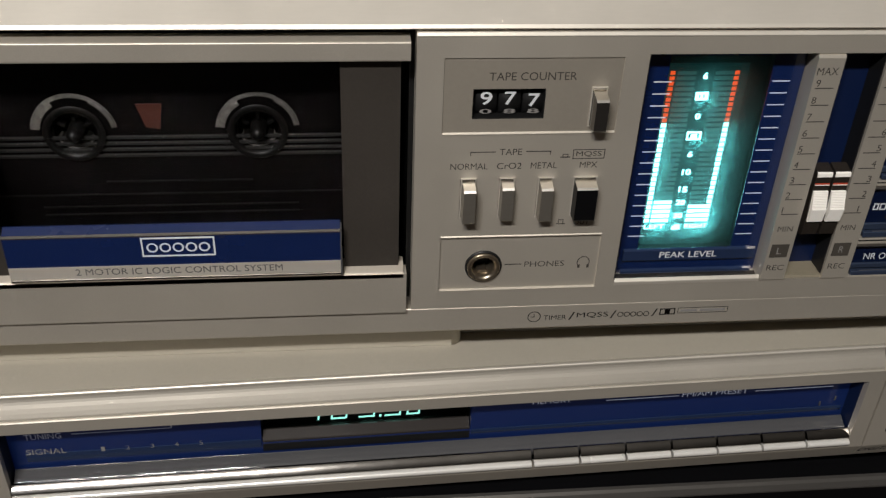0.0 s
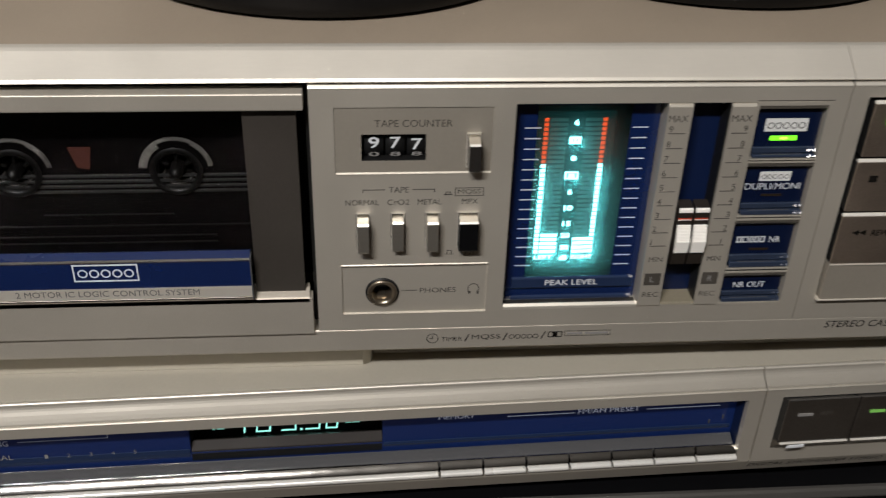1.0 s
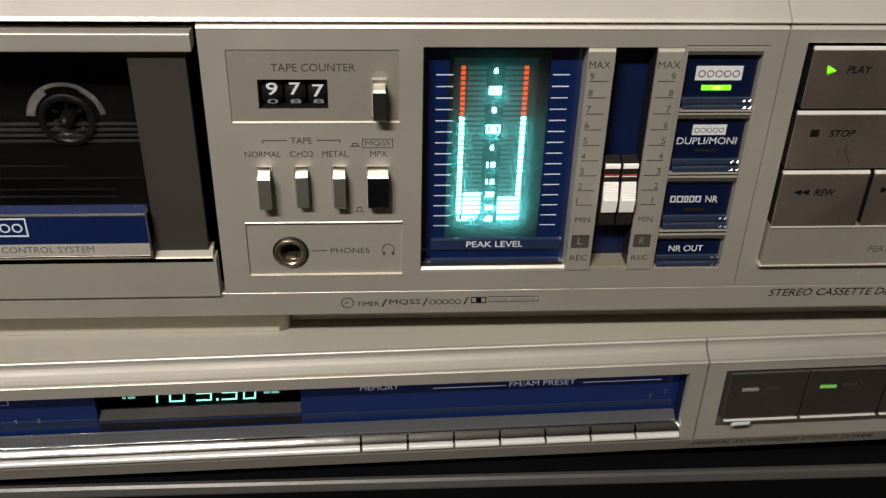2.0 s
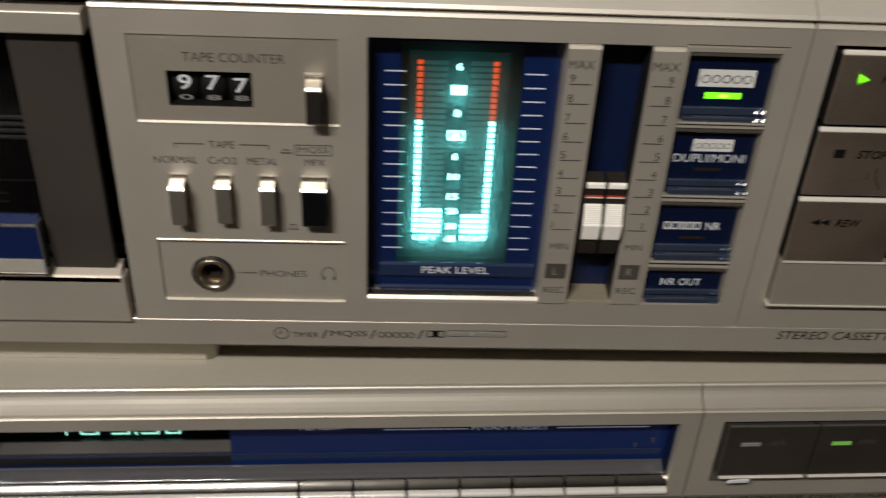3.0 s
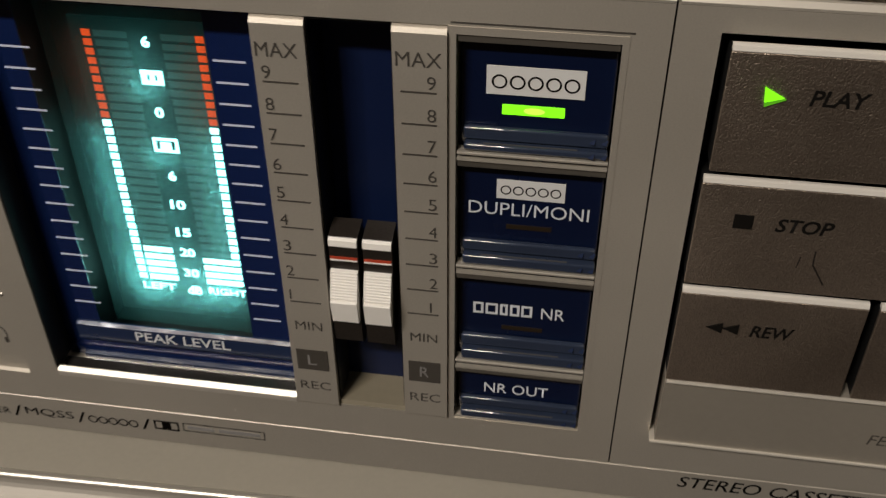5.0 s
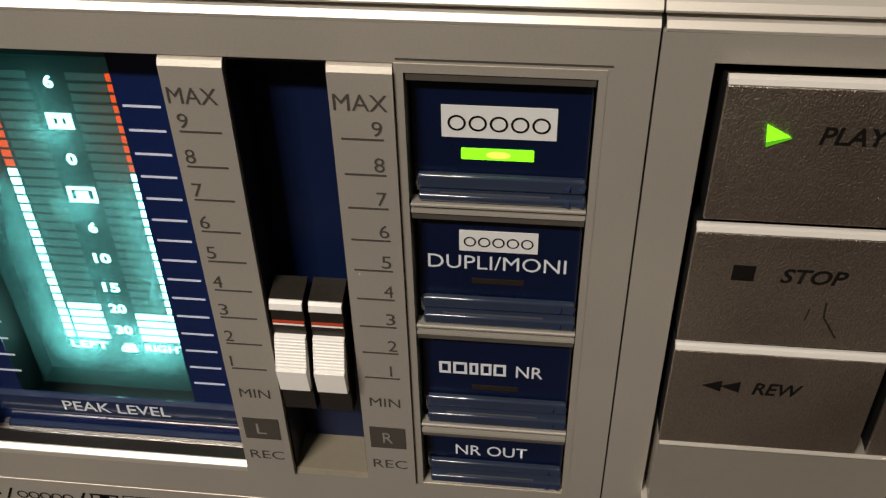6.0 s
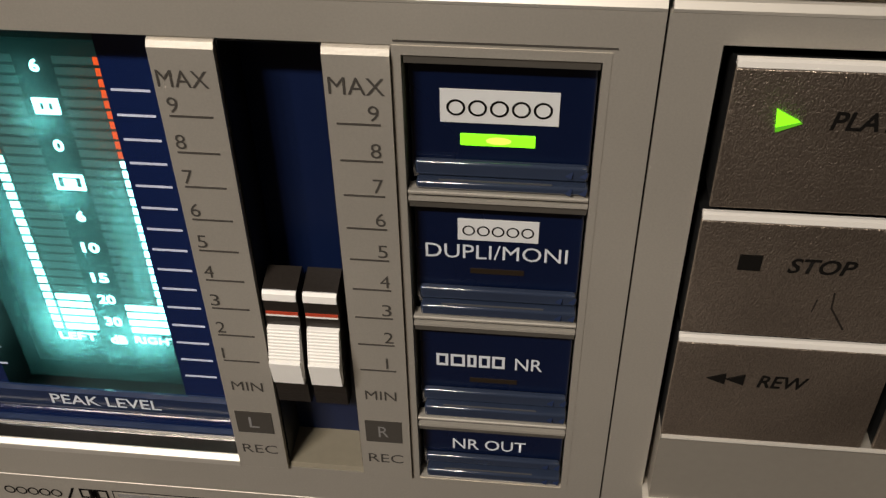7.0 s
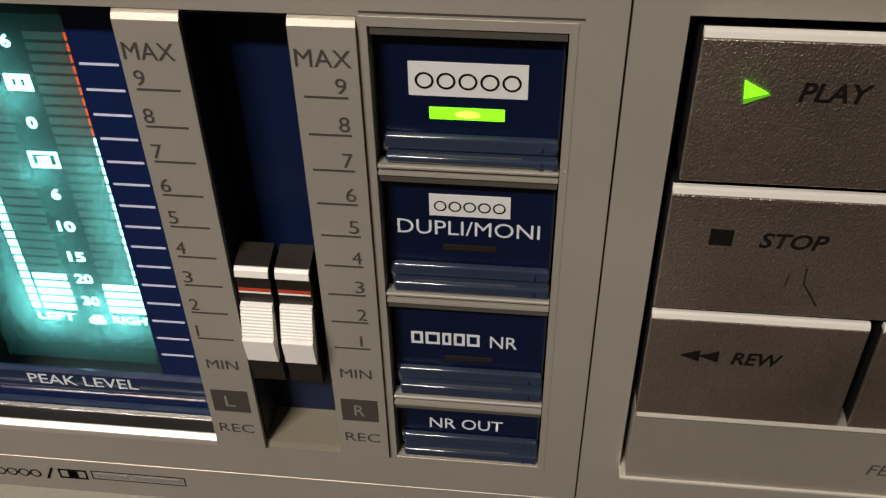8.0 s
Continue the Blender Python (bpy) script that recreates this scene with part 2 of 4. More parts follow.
def lathe(profile, cx, cz, n=40, axis="y", a0=0.0, a1=360.0):
    """Turns (radius, depth) corners about an axis through (cx, cz): y, or z when axis is z (depth then is height, cz is y)."""
    bm = bmesh.new()
    whole = a1 - a0 >= 360
    rings = []
    for r, d in profile:
        ring = []
        for i in range(n if whole else n + 1):
            a = radians(a0 + (a1 - a0) * i / n)
            p = (cx + r * math.cos(a), d, cz + r * math.sin(a)) if axis == "y" else (cx + r * math.cos(a), cz + r * math.sin(a), d)
            ring.append(bm.verts.new(p))
        rings.append(ring)
    for a, b in zip(rings, rings[1:]):
        m = len(a)
        for i in range(m if whole else m - 1):
            j = (i + 1) % m
            bm.faces.new((a[i], a[j], b[j], b[i]))
    bmesh.ops.recalc_face_normals(bm, faces=bm.faces)
    for f in bm.faces:
        f.smooth = True
    return bm


def poly(points, y, thick=0.012):
    """A flat piece with (x, z) corners, proud of the depth y."""
    bm = bmesh.new()
    a = [bm.verts.new((x, y - thick, z)) for x, z in points]
    b = [bm.verts.new((x, y, z)) for x, z in points]
    n = len(points)
    bm.faces.new(a)
    for i in range(n):
        bm.faces.new((a[i], b[i], b[(i + 1) % n], a[(i + 1) % n]))
    bmesh.ops.recalc_face_normals(bm, faces=bm.faces)
    return bm


def rect(x0, x1, z0, z1, y, thick=0.012):
    return poly([(x0, z0), (x1, z0), (x1, z1), (x0, z1)], y, thick)


def text(words, x0, x1, z, height, y, material, parent, name="lettering", bold=0.0, slant=0.0, lean=0.0, label=""):
    """Raised print that reads from the front, between x0 and x1, its middle at z; lean lays it on a face that slopes back below."""
    c = bpy.data.curves.new("scrap", "FONT")
    c.body, c.size, c.resolution_u, c.offset, c.shear = words, 1.0, 3, bold, slant
    ob = bpy.data.objects.new("scrap", c)
    scene.collection.objects.link(ob)
    bpy.context.view_layer.update()
    me = bpy.data.meshes.new_from_object(ob.evaluated_get(bpy.context.evaluated_depsgraph_get()))
    bpy.data.objects.remove(ob)
    bpy.data.curves.remove(c)
    bm = bmesh.new()
    bm.from_mesh(me)
    bpy.data.meshes.remove(me)
    us, vs = [v.co.x for v in bm.verts], [v.co.y for v in bm.verts]
    u0, u1, v0, v1 = min(us), max(us), min(vs), max(vs)
    for v in bm.verts:
        fx = (v.co.x - u0) / (u1 - u0)
        fz = (v.co.y - v0) / (v1 - v0)
        v.co = Vector((x0 + fx * (x1 - x0), y - 0.006 + lean * (0.5 - fz) * height, z + (fz - 0.5) * height))
    return part(name, bm, material, parent, label)


def bars(x0, x1, z, height, y, material, parent, lengths=(3, 5, 2), name="print_bar"):
    """Print that cannot be read: plain bars."""
    total, gap = sum(lengths), 0.12
    unit = (x1 - x0) / (total + gap * 4 * (len(lengths) - 1))
    x = x0
    for n in lengths:
        part(name, rect(x, x + n * unit, z - height / 2, z + height / 2, y, 0.006), material, parent)
        x += (n + gap * 4) * unit


# ---- the room ----
def structure(name, bm, material, label):
    return tagged(part(name, bm, material), label, kind="structure")


structure("floor", box(-330, 330, -360, 90, -82, -75), WOOD, "plain brown wooden floor of the room")
structure("ceiling", box(-330, 330, -360, 90, 170, 176), CEILING, "plain grey-white ceiling of the room")
structure("wall_north", box(-330, 330, 80, 90, -75, 170), WALL, "plain beige wall behind the stacked units")
structure("wall_south", box(-330, 330, -360, -350, -75, 170), WALL, "plain beige wall facing the stacked units")
structure("wall_west", box(-330, -320, -350, 80, -75, 170), WALL, "plain beige side wall of the room")
structure("wall_east", box(320, 330, -350, 80, -75, 170), WALL, "plain beige side wall of the room")

table = thing("table", pose(0.08, 0.2, -0.75), "brown wooden table carrying the stacked audio units", "table")
part("tabletop", box(-40, 40, -24, 28, 65.5, 69, 0.3), WOOD, table)
for lx in (-37, 37):
    for ly in (-21, 25):
        part("leg", box(lx - 2.5, lx + 2.5, ly - 2.5, ly + 2.5, 0, 65.5, 0.2), WOOD, table)

lamp_thing = thing("hanging_lamp", pose(-0.24, -0.65, 1.70), "hanging bar lamp with four bulbs over the stack", "lamp")
part("canopy", lathe([(0.01, -2.5), (4, -2.2), (4.5, 0)], 0, 0, 24, "z"), CEILING, lamp_thing)
part("rod", lathe([(0.5, -2.3), (0.5, -69)], 0, 0, 12, "z"), CHROME, lamp_thing)
part("lamp_bar", box(-17, 17, -1.5, 1.5, -71.5, -69, 0.3), CEILING, lamp_thing)
for bx, by, bz in BULBS:
    dx, dy, dz = (bx + 0.24) * 100, (by + 0.65) * 100, (bz - 1.70) * 100
    part("bulb_holder", lathe([(0.01, -71.4), (1.4, -71.4), (1.5, dz + 2.4), (0.01, dz + 2.4)], dx, dy, 16, "z"), CEILING, lamp_thing)

# ---- black amplifier, lowest of the stack ----
amp = thing("amplifier", pose(0.08, 0.14, -0.06), "black amplifier with a plain front, lowest in the stack", "amplifier")
AX, AY, AZ = 8.0, 14.0, -6.0


def amp_part(name, bm, material, label=""):
    bmesh.ops.translate(bm, vec=(-AX, -AY, -AZ), verts=bm.verts)
    return part(name, bm, material, amp, label)


amp_part("cover", box(-12.6, 28.6, 0.5, 28, -4.8, 7.25, 0.12), BLACK_METAL)
amp_part("front_panel", prism([(-0.5, -5.2), (-0.5, 7.42), (-0.42, 7.58), (-0.25, 7.66), (0.48, 7.66), (0.48, -5.2)], -13, 29), BLACK_METAL)
amp_part("edge_strip", prism([(-0.53, 7.40), (-0.53, 7.46), (-0.45, 7.64), (-0.36, 7.70), (-0.24, 7.70), (-0.24, 7.67), (-0.44, 7.58)], -13, 29), BLACK_EDGE, "thin top edge bevel with the highlight in its colour")
for fx in (-10, 26):
    for fy in (3, 25):
        amp_part("foot", box(fx - 1.5, fx + 1.5, fy - 1.5, fy + 1.5, -6.0, -4.8, 0.15), BLACK)
amp_part("print_bar", rect(-2.15, -1.57, 6.23, 6.43, -0.5, 0.006), PRINT_GREY)
o = text("amplifier", -4.0, -2.40, 6.29, 0.26, -0.5, PRINT_GREY, amp)
o.location = Vector((-AX, -AY, -AZ)) * CM

# ---- tuner ----
TUNE_M = pose(0.155, -0.003, 0.0766, 0, 0, 1.7)
tuner = thing("tuner", TUNE_M, "champagne metal radio tuner with a blue dial and lit digits", "tuner")
TX, TZ = 15.5, 7.66


def tp(name, bm, material, label="", parent=None):
    bmesh.ops.translate(bm, vec=(-TX, 0, -TZ), verts=bm.verts)
    return part(name, bm, material, parent or tuner, label)


def tuner_text(words, x0, x1, z, h, y, material, **kw):
    o = text(words, x0, x1, z, h, y, material, tuner, **kw)
    o.location = Vector((-TX, 0, -TZ)) * CM
    return o


TL, TR = -13.0, 29.0
WX0, WX1, WZ0, WZ1 = -8.75, 15.45, 9.12, 11.66
tp("cover", prism([(0.64, 12.53), (26, 12.53), (26, 8.5), (2.0, 8.5), (2.0, 12.2), (0.64, 12.2)], TL + 0.3, TR - 0.3), BOARD, "beige painted top cover")
tp("front_frame", plate(TL, 15.93, 9.02, 12.02, 0, 0.22, [(WX0, WX1, WZ0, WZ1)]), ALU)
tp("front_frame", plate(15.99, TR, 9.02, 12.02, 0, 0.8, [(16.55, 24.5, 9.55, 11.72)]), ALU)
RIDGE = [(0.072, 12.025), (0.072, 12.085), (0.10, 12.085), (0.11, 12.11), (0.22, 12.17), (0.33, 12.24), (0.41, 12.31), (0.455, 12.37), (0.48, 12.43), (0.487, 12.50), (0.635, 12.50), (0.635, 12.025)]
for a, b in ((TL, 15.94), (15.98, TR)):
    tp("top_bevel", prism(RIDGE, a, b), BEVEL)
    tp("lower_bevel", prism([(0.20, 9.017), (0.0, 9.017), (0.003, 8.99), (0.32, 8.32), (0.34, 8.30), (0.70, 8.30), (0.70, 9.017)], a, b), ALU, "champagne bevel sloping back underneath")
    tp("bevel_edge", prism([(0.0, 12.025), (-0.014, 12.035), (-0.014, 12.052), (-0.004, 12.064), (0.02, 12.078), (0.068, 12.082), (0.068, 12.025)], a, b), ALU)
    tp("bevel_ridge", prism([(0.488, 12.503), (0.492, 12.53), (0.515, 12.548), (0.55, 12.55), (0.62, 12.53), (0.63, 12.503)], a, b), ALU_LIGHT)
for fx in (-9, 25):
    for fy in (4, 23):
        tp("foot", box(fx - 1.2, fx + 1.2, fy - 1.2, fy + 1.2, 7.66, 8.5, 0.1), BLACK)
# recessed dial
tp("dial_back", plate(-9.4, 15.6, 8.8, 12.0, 0.75, 0.9, [(-2.0, 3.95, 10.05, 11.9)]), BLUE_DIAL, "deep blue dial, glow added against the frame's shadow")
tp("recess_top", box(-9.4, 15.9, 0.23, 0.75, 11.70, 11.9), BLACK)
tp("recess_top", box(-2.1, 4.05, 0.9, 1.45, 11.70, 11.9), BLACK)
tp("recess_end", box(-9.0, -8.75, 0.23, 0.75, 9.0, 11.7), BLACK)
tp("recess_end", box(15.45, 15.7, 0.23, 0.75, 9.0, 11.7), BLUE_DARK)
tp("recess_end", box(-2.2, -2.0, 0.9, 1.45, 9.9, 11.7), BLACK)
tp("recess_end", box(3.95, 4.15, 0.9, 1.45, 9.9, 11.7), BLACK)
tp("display_back", box(-2.2, 4.15, 1.45, 1.6, 9.7, 11.9), BLACK)
tp("display_sill", prism([(0.78, 10.0), (0.756, 10.02), (0.756, 10.10), (0.775, 10.125), (1.02, 10.285), (1.06, 10.285), (1.30, 10.09), (1.44, 10.04), (1.44, 10.0)], -1.98, 3.93), SILL, "pale translucent sill")
tp("sill_base", box(-1.98, 3.93, 0.735, 0.748, 9.73, 10.0), BLACK)
tp("clear_ledge", smooth(prism([(0.275, 9.30), (0.275, 9.52), (0.29, 9.56), (0.32, 9.585), (0.38, 9.61), (0.46, 9.65), (0.56, 9.71), (0.62, 9.73), (0.66, 9.73), (0.66, 9.30)], WX0 + 0.05, WX1 - 0.05)), ACRYLIC, "clear acrylic ledge")
tp("dial_band", prism([(0.715, 9.90), (0.705, 9.98), (0.715, 10.05), (0.74, 10.06), (0.74, 9.89)], 3.98, WX1 - 0.1), BLUE_LEDGE)
tp("dial_band", prism([(0.715, 9.92), (0.705, 10.08), (0.715, 10.20), (0.74, 10.21), (0.74, 9.91)], WX0 + 0.4, -2.02), BLUE_LEDGE)
# two small blocks added in place of lamp glints
for x, z in ((14.6, 10.12), (15.05, 10.30)):
    tp("dial_glint", box(x, x + 0.05, 0.70, 0.74, z, z + 0.16, 0.01), ACRYLIC, "small block added for a glint on the dial")


def seg(x, z, kind, w=0.52, h=0.62):
    """One seven-segment digit stroke set, slanted."""
    t = 0.085
    strokes = {"a": (0, w, h, h - t), "d": (0, w, t, 0), "g": (0, w, h / 2 + t / 2, h / 2 - t / 2), "f": (0, t, h, h / 2), "b": (w - t, w, h, h / 2), "e": (0, t, h / 2, 0), "c": (w - t, w, h / 2, 0)}
    for s in kind:
        a, b, top, bot = strokes[s]
        g = 0.015
        lean = lambda zz: 0.10 * zz
        tp("digit_stroke", poly([(x + a + g + lean(bot), z + bot + g), (x + b - g + lean(bot), z + bot + g), (x + b - g + lean(top), z + top - g), (x + a + g + lean(top), z + top - g)], 1.45, 0.01), DIGIT)


DZ = 10.10
for x, k in ((-0.86, "bc"), (-0.06, "abcdef"), (0.74, "abgcd"), (1.50, "abgcd"), (2.14, "abcdef")):
    seg(x, DZ, k, 0.42 if x > 2 else 0.5)
tp("digit_stroke", rect(1.36, 1.43, DZ, DZ + 0.09, 1.45, 0.01), DIGIT)
for a, b in ((-1.40, -1.30), (-1.24, -1.02), (2.80, 2.98), (3.02, 3.26)):
    tp("band_sign", rect(a, b, 10.31, 10.39, 1.45, 0.01), DIGIT_DIM)

tuner_text("MEMORY", 5.72, 6.87, 10.97, 0.20, 0.75, PRINT_DIAL)
tuner_text("FM/AM PRESET", 10.20, 12.22, 10.90, 0.20, 0.75, PRINT_DIAL)
for a, b in ((7.9, 10.1), (12.45, 14.9)):
    tp("dial_line", rect(a, b, 10.84, 10.865, 0.75, 0.006), PRINT_DIAL)
tuner_text("TUNING", -8.29, -7.33, 10.82, 0.20, 0.75, PRINT_FAINT)
tuner_text("SIGNAL", -8.32, -7.27, 10.30, 0.20, 0.705, PRINT_GREY)
tp("dial_line", rect(-7.05, -4.40, 10.84, 10.86, 0.75, 0.006), PRINT_FAINT)
tp("dial_line", rect(-4.42, -4.395, 10.84, 11.15, 0.75, 0.006), PRINT_FAINT)
for i in range(5):
    tuner_text(str(i + 1), -6.35 + i * 0.66, -6.25 + i * 0.66, 10.26, 0.16, 0.705, PRINT_GREY)

# chrome preset keys along the lower edge of the dial
KEYFORM = [(0.26, 9.16), (0.26, 9.60), (0.22, 9.628), (0.178, 9.626), (0.165, 9.618), (0.08, 9.556), (0.0, 9.470), (-0.012, 9.456), (-0.03, 9.43), (-0.02, 9.40), (0.06, 9.385), (0.08, 9.355)]
KEYFORM += [(0.08, 9.16)]
LIPFORM = [(-0.05 - 0.095 * math.sin(radians(a)), 9.27 + 0.095 * math.cos(radians(a))) for a in range(0, 161, 16)] + [(0.075, 9.20), (0.075, 9.36)]
long_bar = tp("long_bar", smooth(prism(KEYFORM, WX0 + 0.03, 5.66)), CHROME_KEY, "long chrome bar with a rounded lip")
tp("bar_lip", smooth(prism(LIPFORM, WX0 + 0.03, 5.66)), CHROME_LIP, "bright satin lip", long_bar)
for i in range(7):
    x = 5.74 + i * 1.395
    k = tp("preset_key", smooth(prism(KEYFORM, x, x + 1.32)), CHROME_KEY, "narrow chrome preset key")
    tp("bar_lip", smooth(prism(LIPFORM, x, x + 1.32)), CHROME_LIP, "bright satin lip", k)
tp("key_gap_back", box(WX0, WX1, 0.26, 0.80, 8.9, 9.28), BLACK)

# band keys in the second field
tp("field_back", box(16.55, 24.5, 0.5, 0.79, 9.4, 11.8), BLACK)
BF = -0.42
for i in range(3):
    x = 16.53 + i * 2.49 - (0.1 if i else 0.0)
    w = 2.35 if i == 0 else 2.43
    k = tp("band_key", prism([(BF + 0.03, 10.22), (BF + 0.03, 11.92), (0.0, 11.69), (0.45, 11.69), (0.45, 9.95), (0.0, 9.95)], x + 0.03, x + w - 0.03), BLACK, "brushed selector key with shade put into its colour")
    tp("key_face", box(x, x + w, BF, BF + 0.06, 10.22, 11.95, 0.02), KEY_SHADED, "", k)
    tp("key_edge", prism([(BF - 0.006, 11.925), (BF - 0.004, 11.95), (BF + 0.02, 11.958), (BF + 0.05, 11.957), (BF + 0.05, 11.94), (BF + 0.01, 11.925)], x + 0.02, x + w - 0.02), BLACK_EDGE, "upper edge with the highlight in its colour", k)
    tp("key_lip", box(x + 0.06, x + w - 0.01, BF - 0.03, BF + 0.06, 10.105, 10.145, 0.01), KEY_EDGE, "bright lower lip", k)
    tp("indicator", rect(x + 0.40, x + 0.90, 11.28, 11.39, BF, 0.02), GREEN_DIM if i == 1 else BROWN_LED if i else PRINT_GREY, "lit green indicator" if i == 1 else "", k)
    tuner_text(("AM", "FM", "AUTO")[i], x + 1.12, x + 1.52, 11.36, 0.17, BF, PRINT)
tp("field_sill", prism([(BF + 0.02, 10.08), (BF + 0.03, 10.10), (0.49, 10.16), (0.49, 9.56), (0.0, 9.56)], 16.56, 24.49), KEY_SHADED)
tp("scrap_sticker", poly([(16.86, 9.92), (17.40, 9.94), (17.44, 10.03), (16.90, 10.00)], BF + 0.04, 0.05), PRINT_WHITE, "torn white sticker scrap")
tuner_text("DIGITAL SYNTHESIZER STEREO TUNER", 16.0, 21.9, 8.72, 0.25, 0.129, PRINT_BLACK, slant=0.2, lean=0.473)

# ---- board between the two units ----
def packing(x0, x1, edge):
    """A board whose front runs along (x, y) corners and leans back a little; its corner is rounded to soften the shade
    edge.
    """
    bm = bmesh.new()
    ring = edge + [(x1, 24), (x0, 24)]
    low = [bm.verts.new((x, y, 12.545)) for x, y in ring]
    top = [bm.verts.new((x, y + (0.1 if y < 2 else 0.0), 13.78)) for x, y in ring]
    bm.faces.new(low[::-1])
    bm.faces.new(top)
    for k in range(len(ring)):
        n = (k + 1) % len(ring)
        f = bm.faces.new((low[k], low[n], top[n], top[k]))
        f.smooth = 0 < k < len(edge) - 2
    return bm


tagged(part("board", packing(-12.5, 3.66, [(-12.5, 0.95), (3.36, 0.95), (3.46, 0.965), (3.55, 1.01), (3.62, 1.09), (3.66, 1.2)]), BOARD), "beige board packed under one side of the cassette deck", "board")
# made-up board that keeps the shaded gap from going black
tagged(part("board", box(3.68, 27.5, 1.45, 24, 12.545, 13.78, 0.03), BOARD), "beige board added to lighten the shaded gap under the cassette deck", "board")

# ---- cassette deck ----
DX, DY, DZ0 = 8.0, 13.0, 12.54
deck = thing("cassette_deck", pose(0.08, 0.13, 0.1254), "champagne metal cassette deck with a loaded cassette and lit level meter", "cassette deck")
SHIFT = Vector((-DX, -DY, -DZ0))


def dp(name, bm, material, label="", parent=None):
    bmesh.ops.translate(bm, vec=SHIFT, verts=bm.verts)
    return part(name, bm, material, parent or deck, label)


def dt(words, x0, x1, z, h, y, material=None, parent=None, **kw):
    o = text(words, x0, x1, z, h, y, material or PRINT, parent or deck, **kw)
    o.location = SHIFT * CM
    return o


L0, R0 = -13.0, 29.0
dp("cover", prism([(1.055, 22.91), (28, 22.91), (28, 13.9), (3.6, 13.9), (3.6, 22.6), (1.055, 22.6)], L0 + 0.2, R0 - 0.2), COVER, "gold-beige painted top cover")
dp("bottom_strip", prism([(0.05, 13.80), (0.01, 13.85), (0.01, 14.57), (0.03, 14.592), (0.6, 14.592), (0.6, 13.80)], L0, R0), ALU)
for a, b in ((L0, 16.272), (16.294, R0)):
    dp("top_bevel", prism([(0.02, 22.30), (0.0, 22.33), (0.05, 22.40), (0.74, 22.88), (0.84, 22.93), (0.94, 22.945), (1.05, 22.945), (1.05, 22.30)], a, b), ALU_LIGHT)
dp("inner_frame", plate(L0, R0, 13.85, 22.6, 0.62, 0.98, [(-9.4, 2.0, 14.4, 22.2), (3.2, 5.4, 19.9, 21.0), (3.6, 4.35, 15.5, 16.3), (7.45, 13.85, 15.2, 21.75), (13.9, 15.7, 15.3, 21.6)]), BLACK)
dp("base_plate", box(L0 + 0.3, R0 - 0.3, 0.70, 27, 13.785, 13.9), BLACK)

# face plate with its openings
CN = (2.74, 6.86, 19.72, 21.63)
PH = (2.82, 6.93, 15.17, 16.80)
SW = [(3.44, 0.20), (4.385, 0.20), (5.33, 0.20), (6.31, 0.30)]
face = dp("face_plate", plate(2.12, 16.27, 14.60, 22.12, 0, 0.55, [CN, PH, (7.43, 13.84, 15.25, 21.70), (13.87, 15.76, 15.28, 21.66)]
          + [(x - w, x + w, 17.38, 18.52) for x, w in SW]), ALU, "brushed champagne face plate")
dp("face_edge", prism([(0.0, 22.125), (-0.01, 22.16), (0.04, 22.22), (0.12, 22.24), (0.55, 22.24), (0.55, 22.125)], 2.12, 16.27), ALU_LIGHT)
dp("face_plate", plate(-13.0, -9.42, 14.60, 22.20, 0, 0.55), ALU)
right = dp("face_plate", plate(16.295, 29.0, 14.60, 22.12, 0, 0.55, [(16.80, 22.6, 15.42, 21.82)]), ALU, "brushed champagne face plate")
dp("face_edge", prism([(0.0, 22.125), (-0.01, 22.16), (0.04, 22.22), (0.12, 22.24), (0.55, 22.24), (0.55, 22.125)], 16.32, 29.0), ALU_LIGHT)

# tape counter field
dp("counter_field", plate(CN[0], CN[1], CN[2], CN[3], 0.03, 0.09, [(3.43, 5.12, 20.09, 20.86)]), ALU_INSET, "recessed matt field of the tape counter", face)
dp("field_lip", prism([(-0.012, 19.70), (-0.014, 19.725), (0.028, 19.76), (0.028, 19.70)], CN[0] + 0.02, CN[1]), ALU, "bright lower lip", face)
dt("TAPE COUNTER", 3.78, 5.80, 21.17, 0.20, 0.03, PRINT)
counter = dp("counter_window", plate(3.40, 5.15, 20.06, 20.89, 0.05, 0.40, [(3.45, 5.10, 20.11, 20.84)]), BLACK, "black framed counter window")
for i, (d, nx) in enumerate((("9", "0"), ("7", "8"), ("7", "8"))):
    x = 3.76 + i * 0.56
    w = dp("digit_wheel", lathe([(0.01, 0), (0.42, 0), (0.42, 0.5), (0.01, 0.5)], 0, 0, 32), BLACK, "black wheel with white digits", counter)
    w.rotation_euler = (0, 0, radians(90))
    w.location = (Vector((x + 0.25, 0.58, 20.45)) + SHIFT) * CM
    w.data.transform(Matrix.Translation(-SHIFT * CM))
    dt(d, x - 0.14, x + 0.14, 20.57 if i < 2 else 20.52, 0.33, 0.15, PRINT_WHITE, counter, name="digit", bold=0.012)
    dt(nx, x - 0.14, x + 0.14, 20.23, 0.12, 0.17, PRINT_GREY, counter, name="digit", bold=0.012)


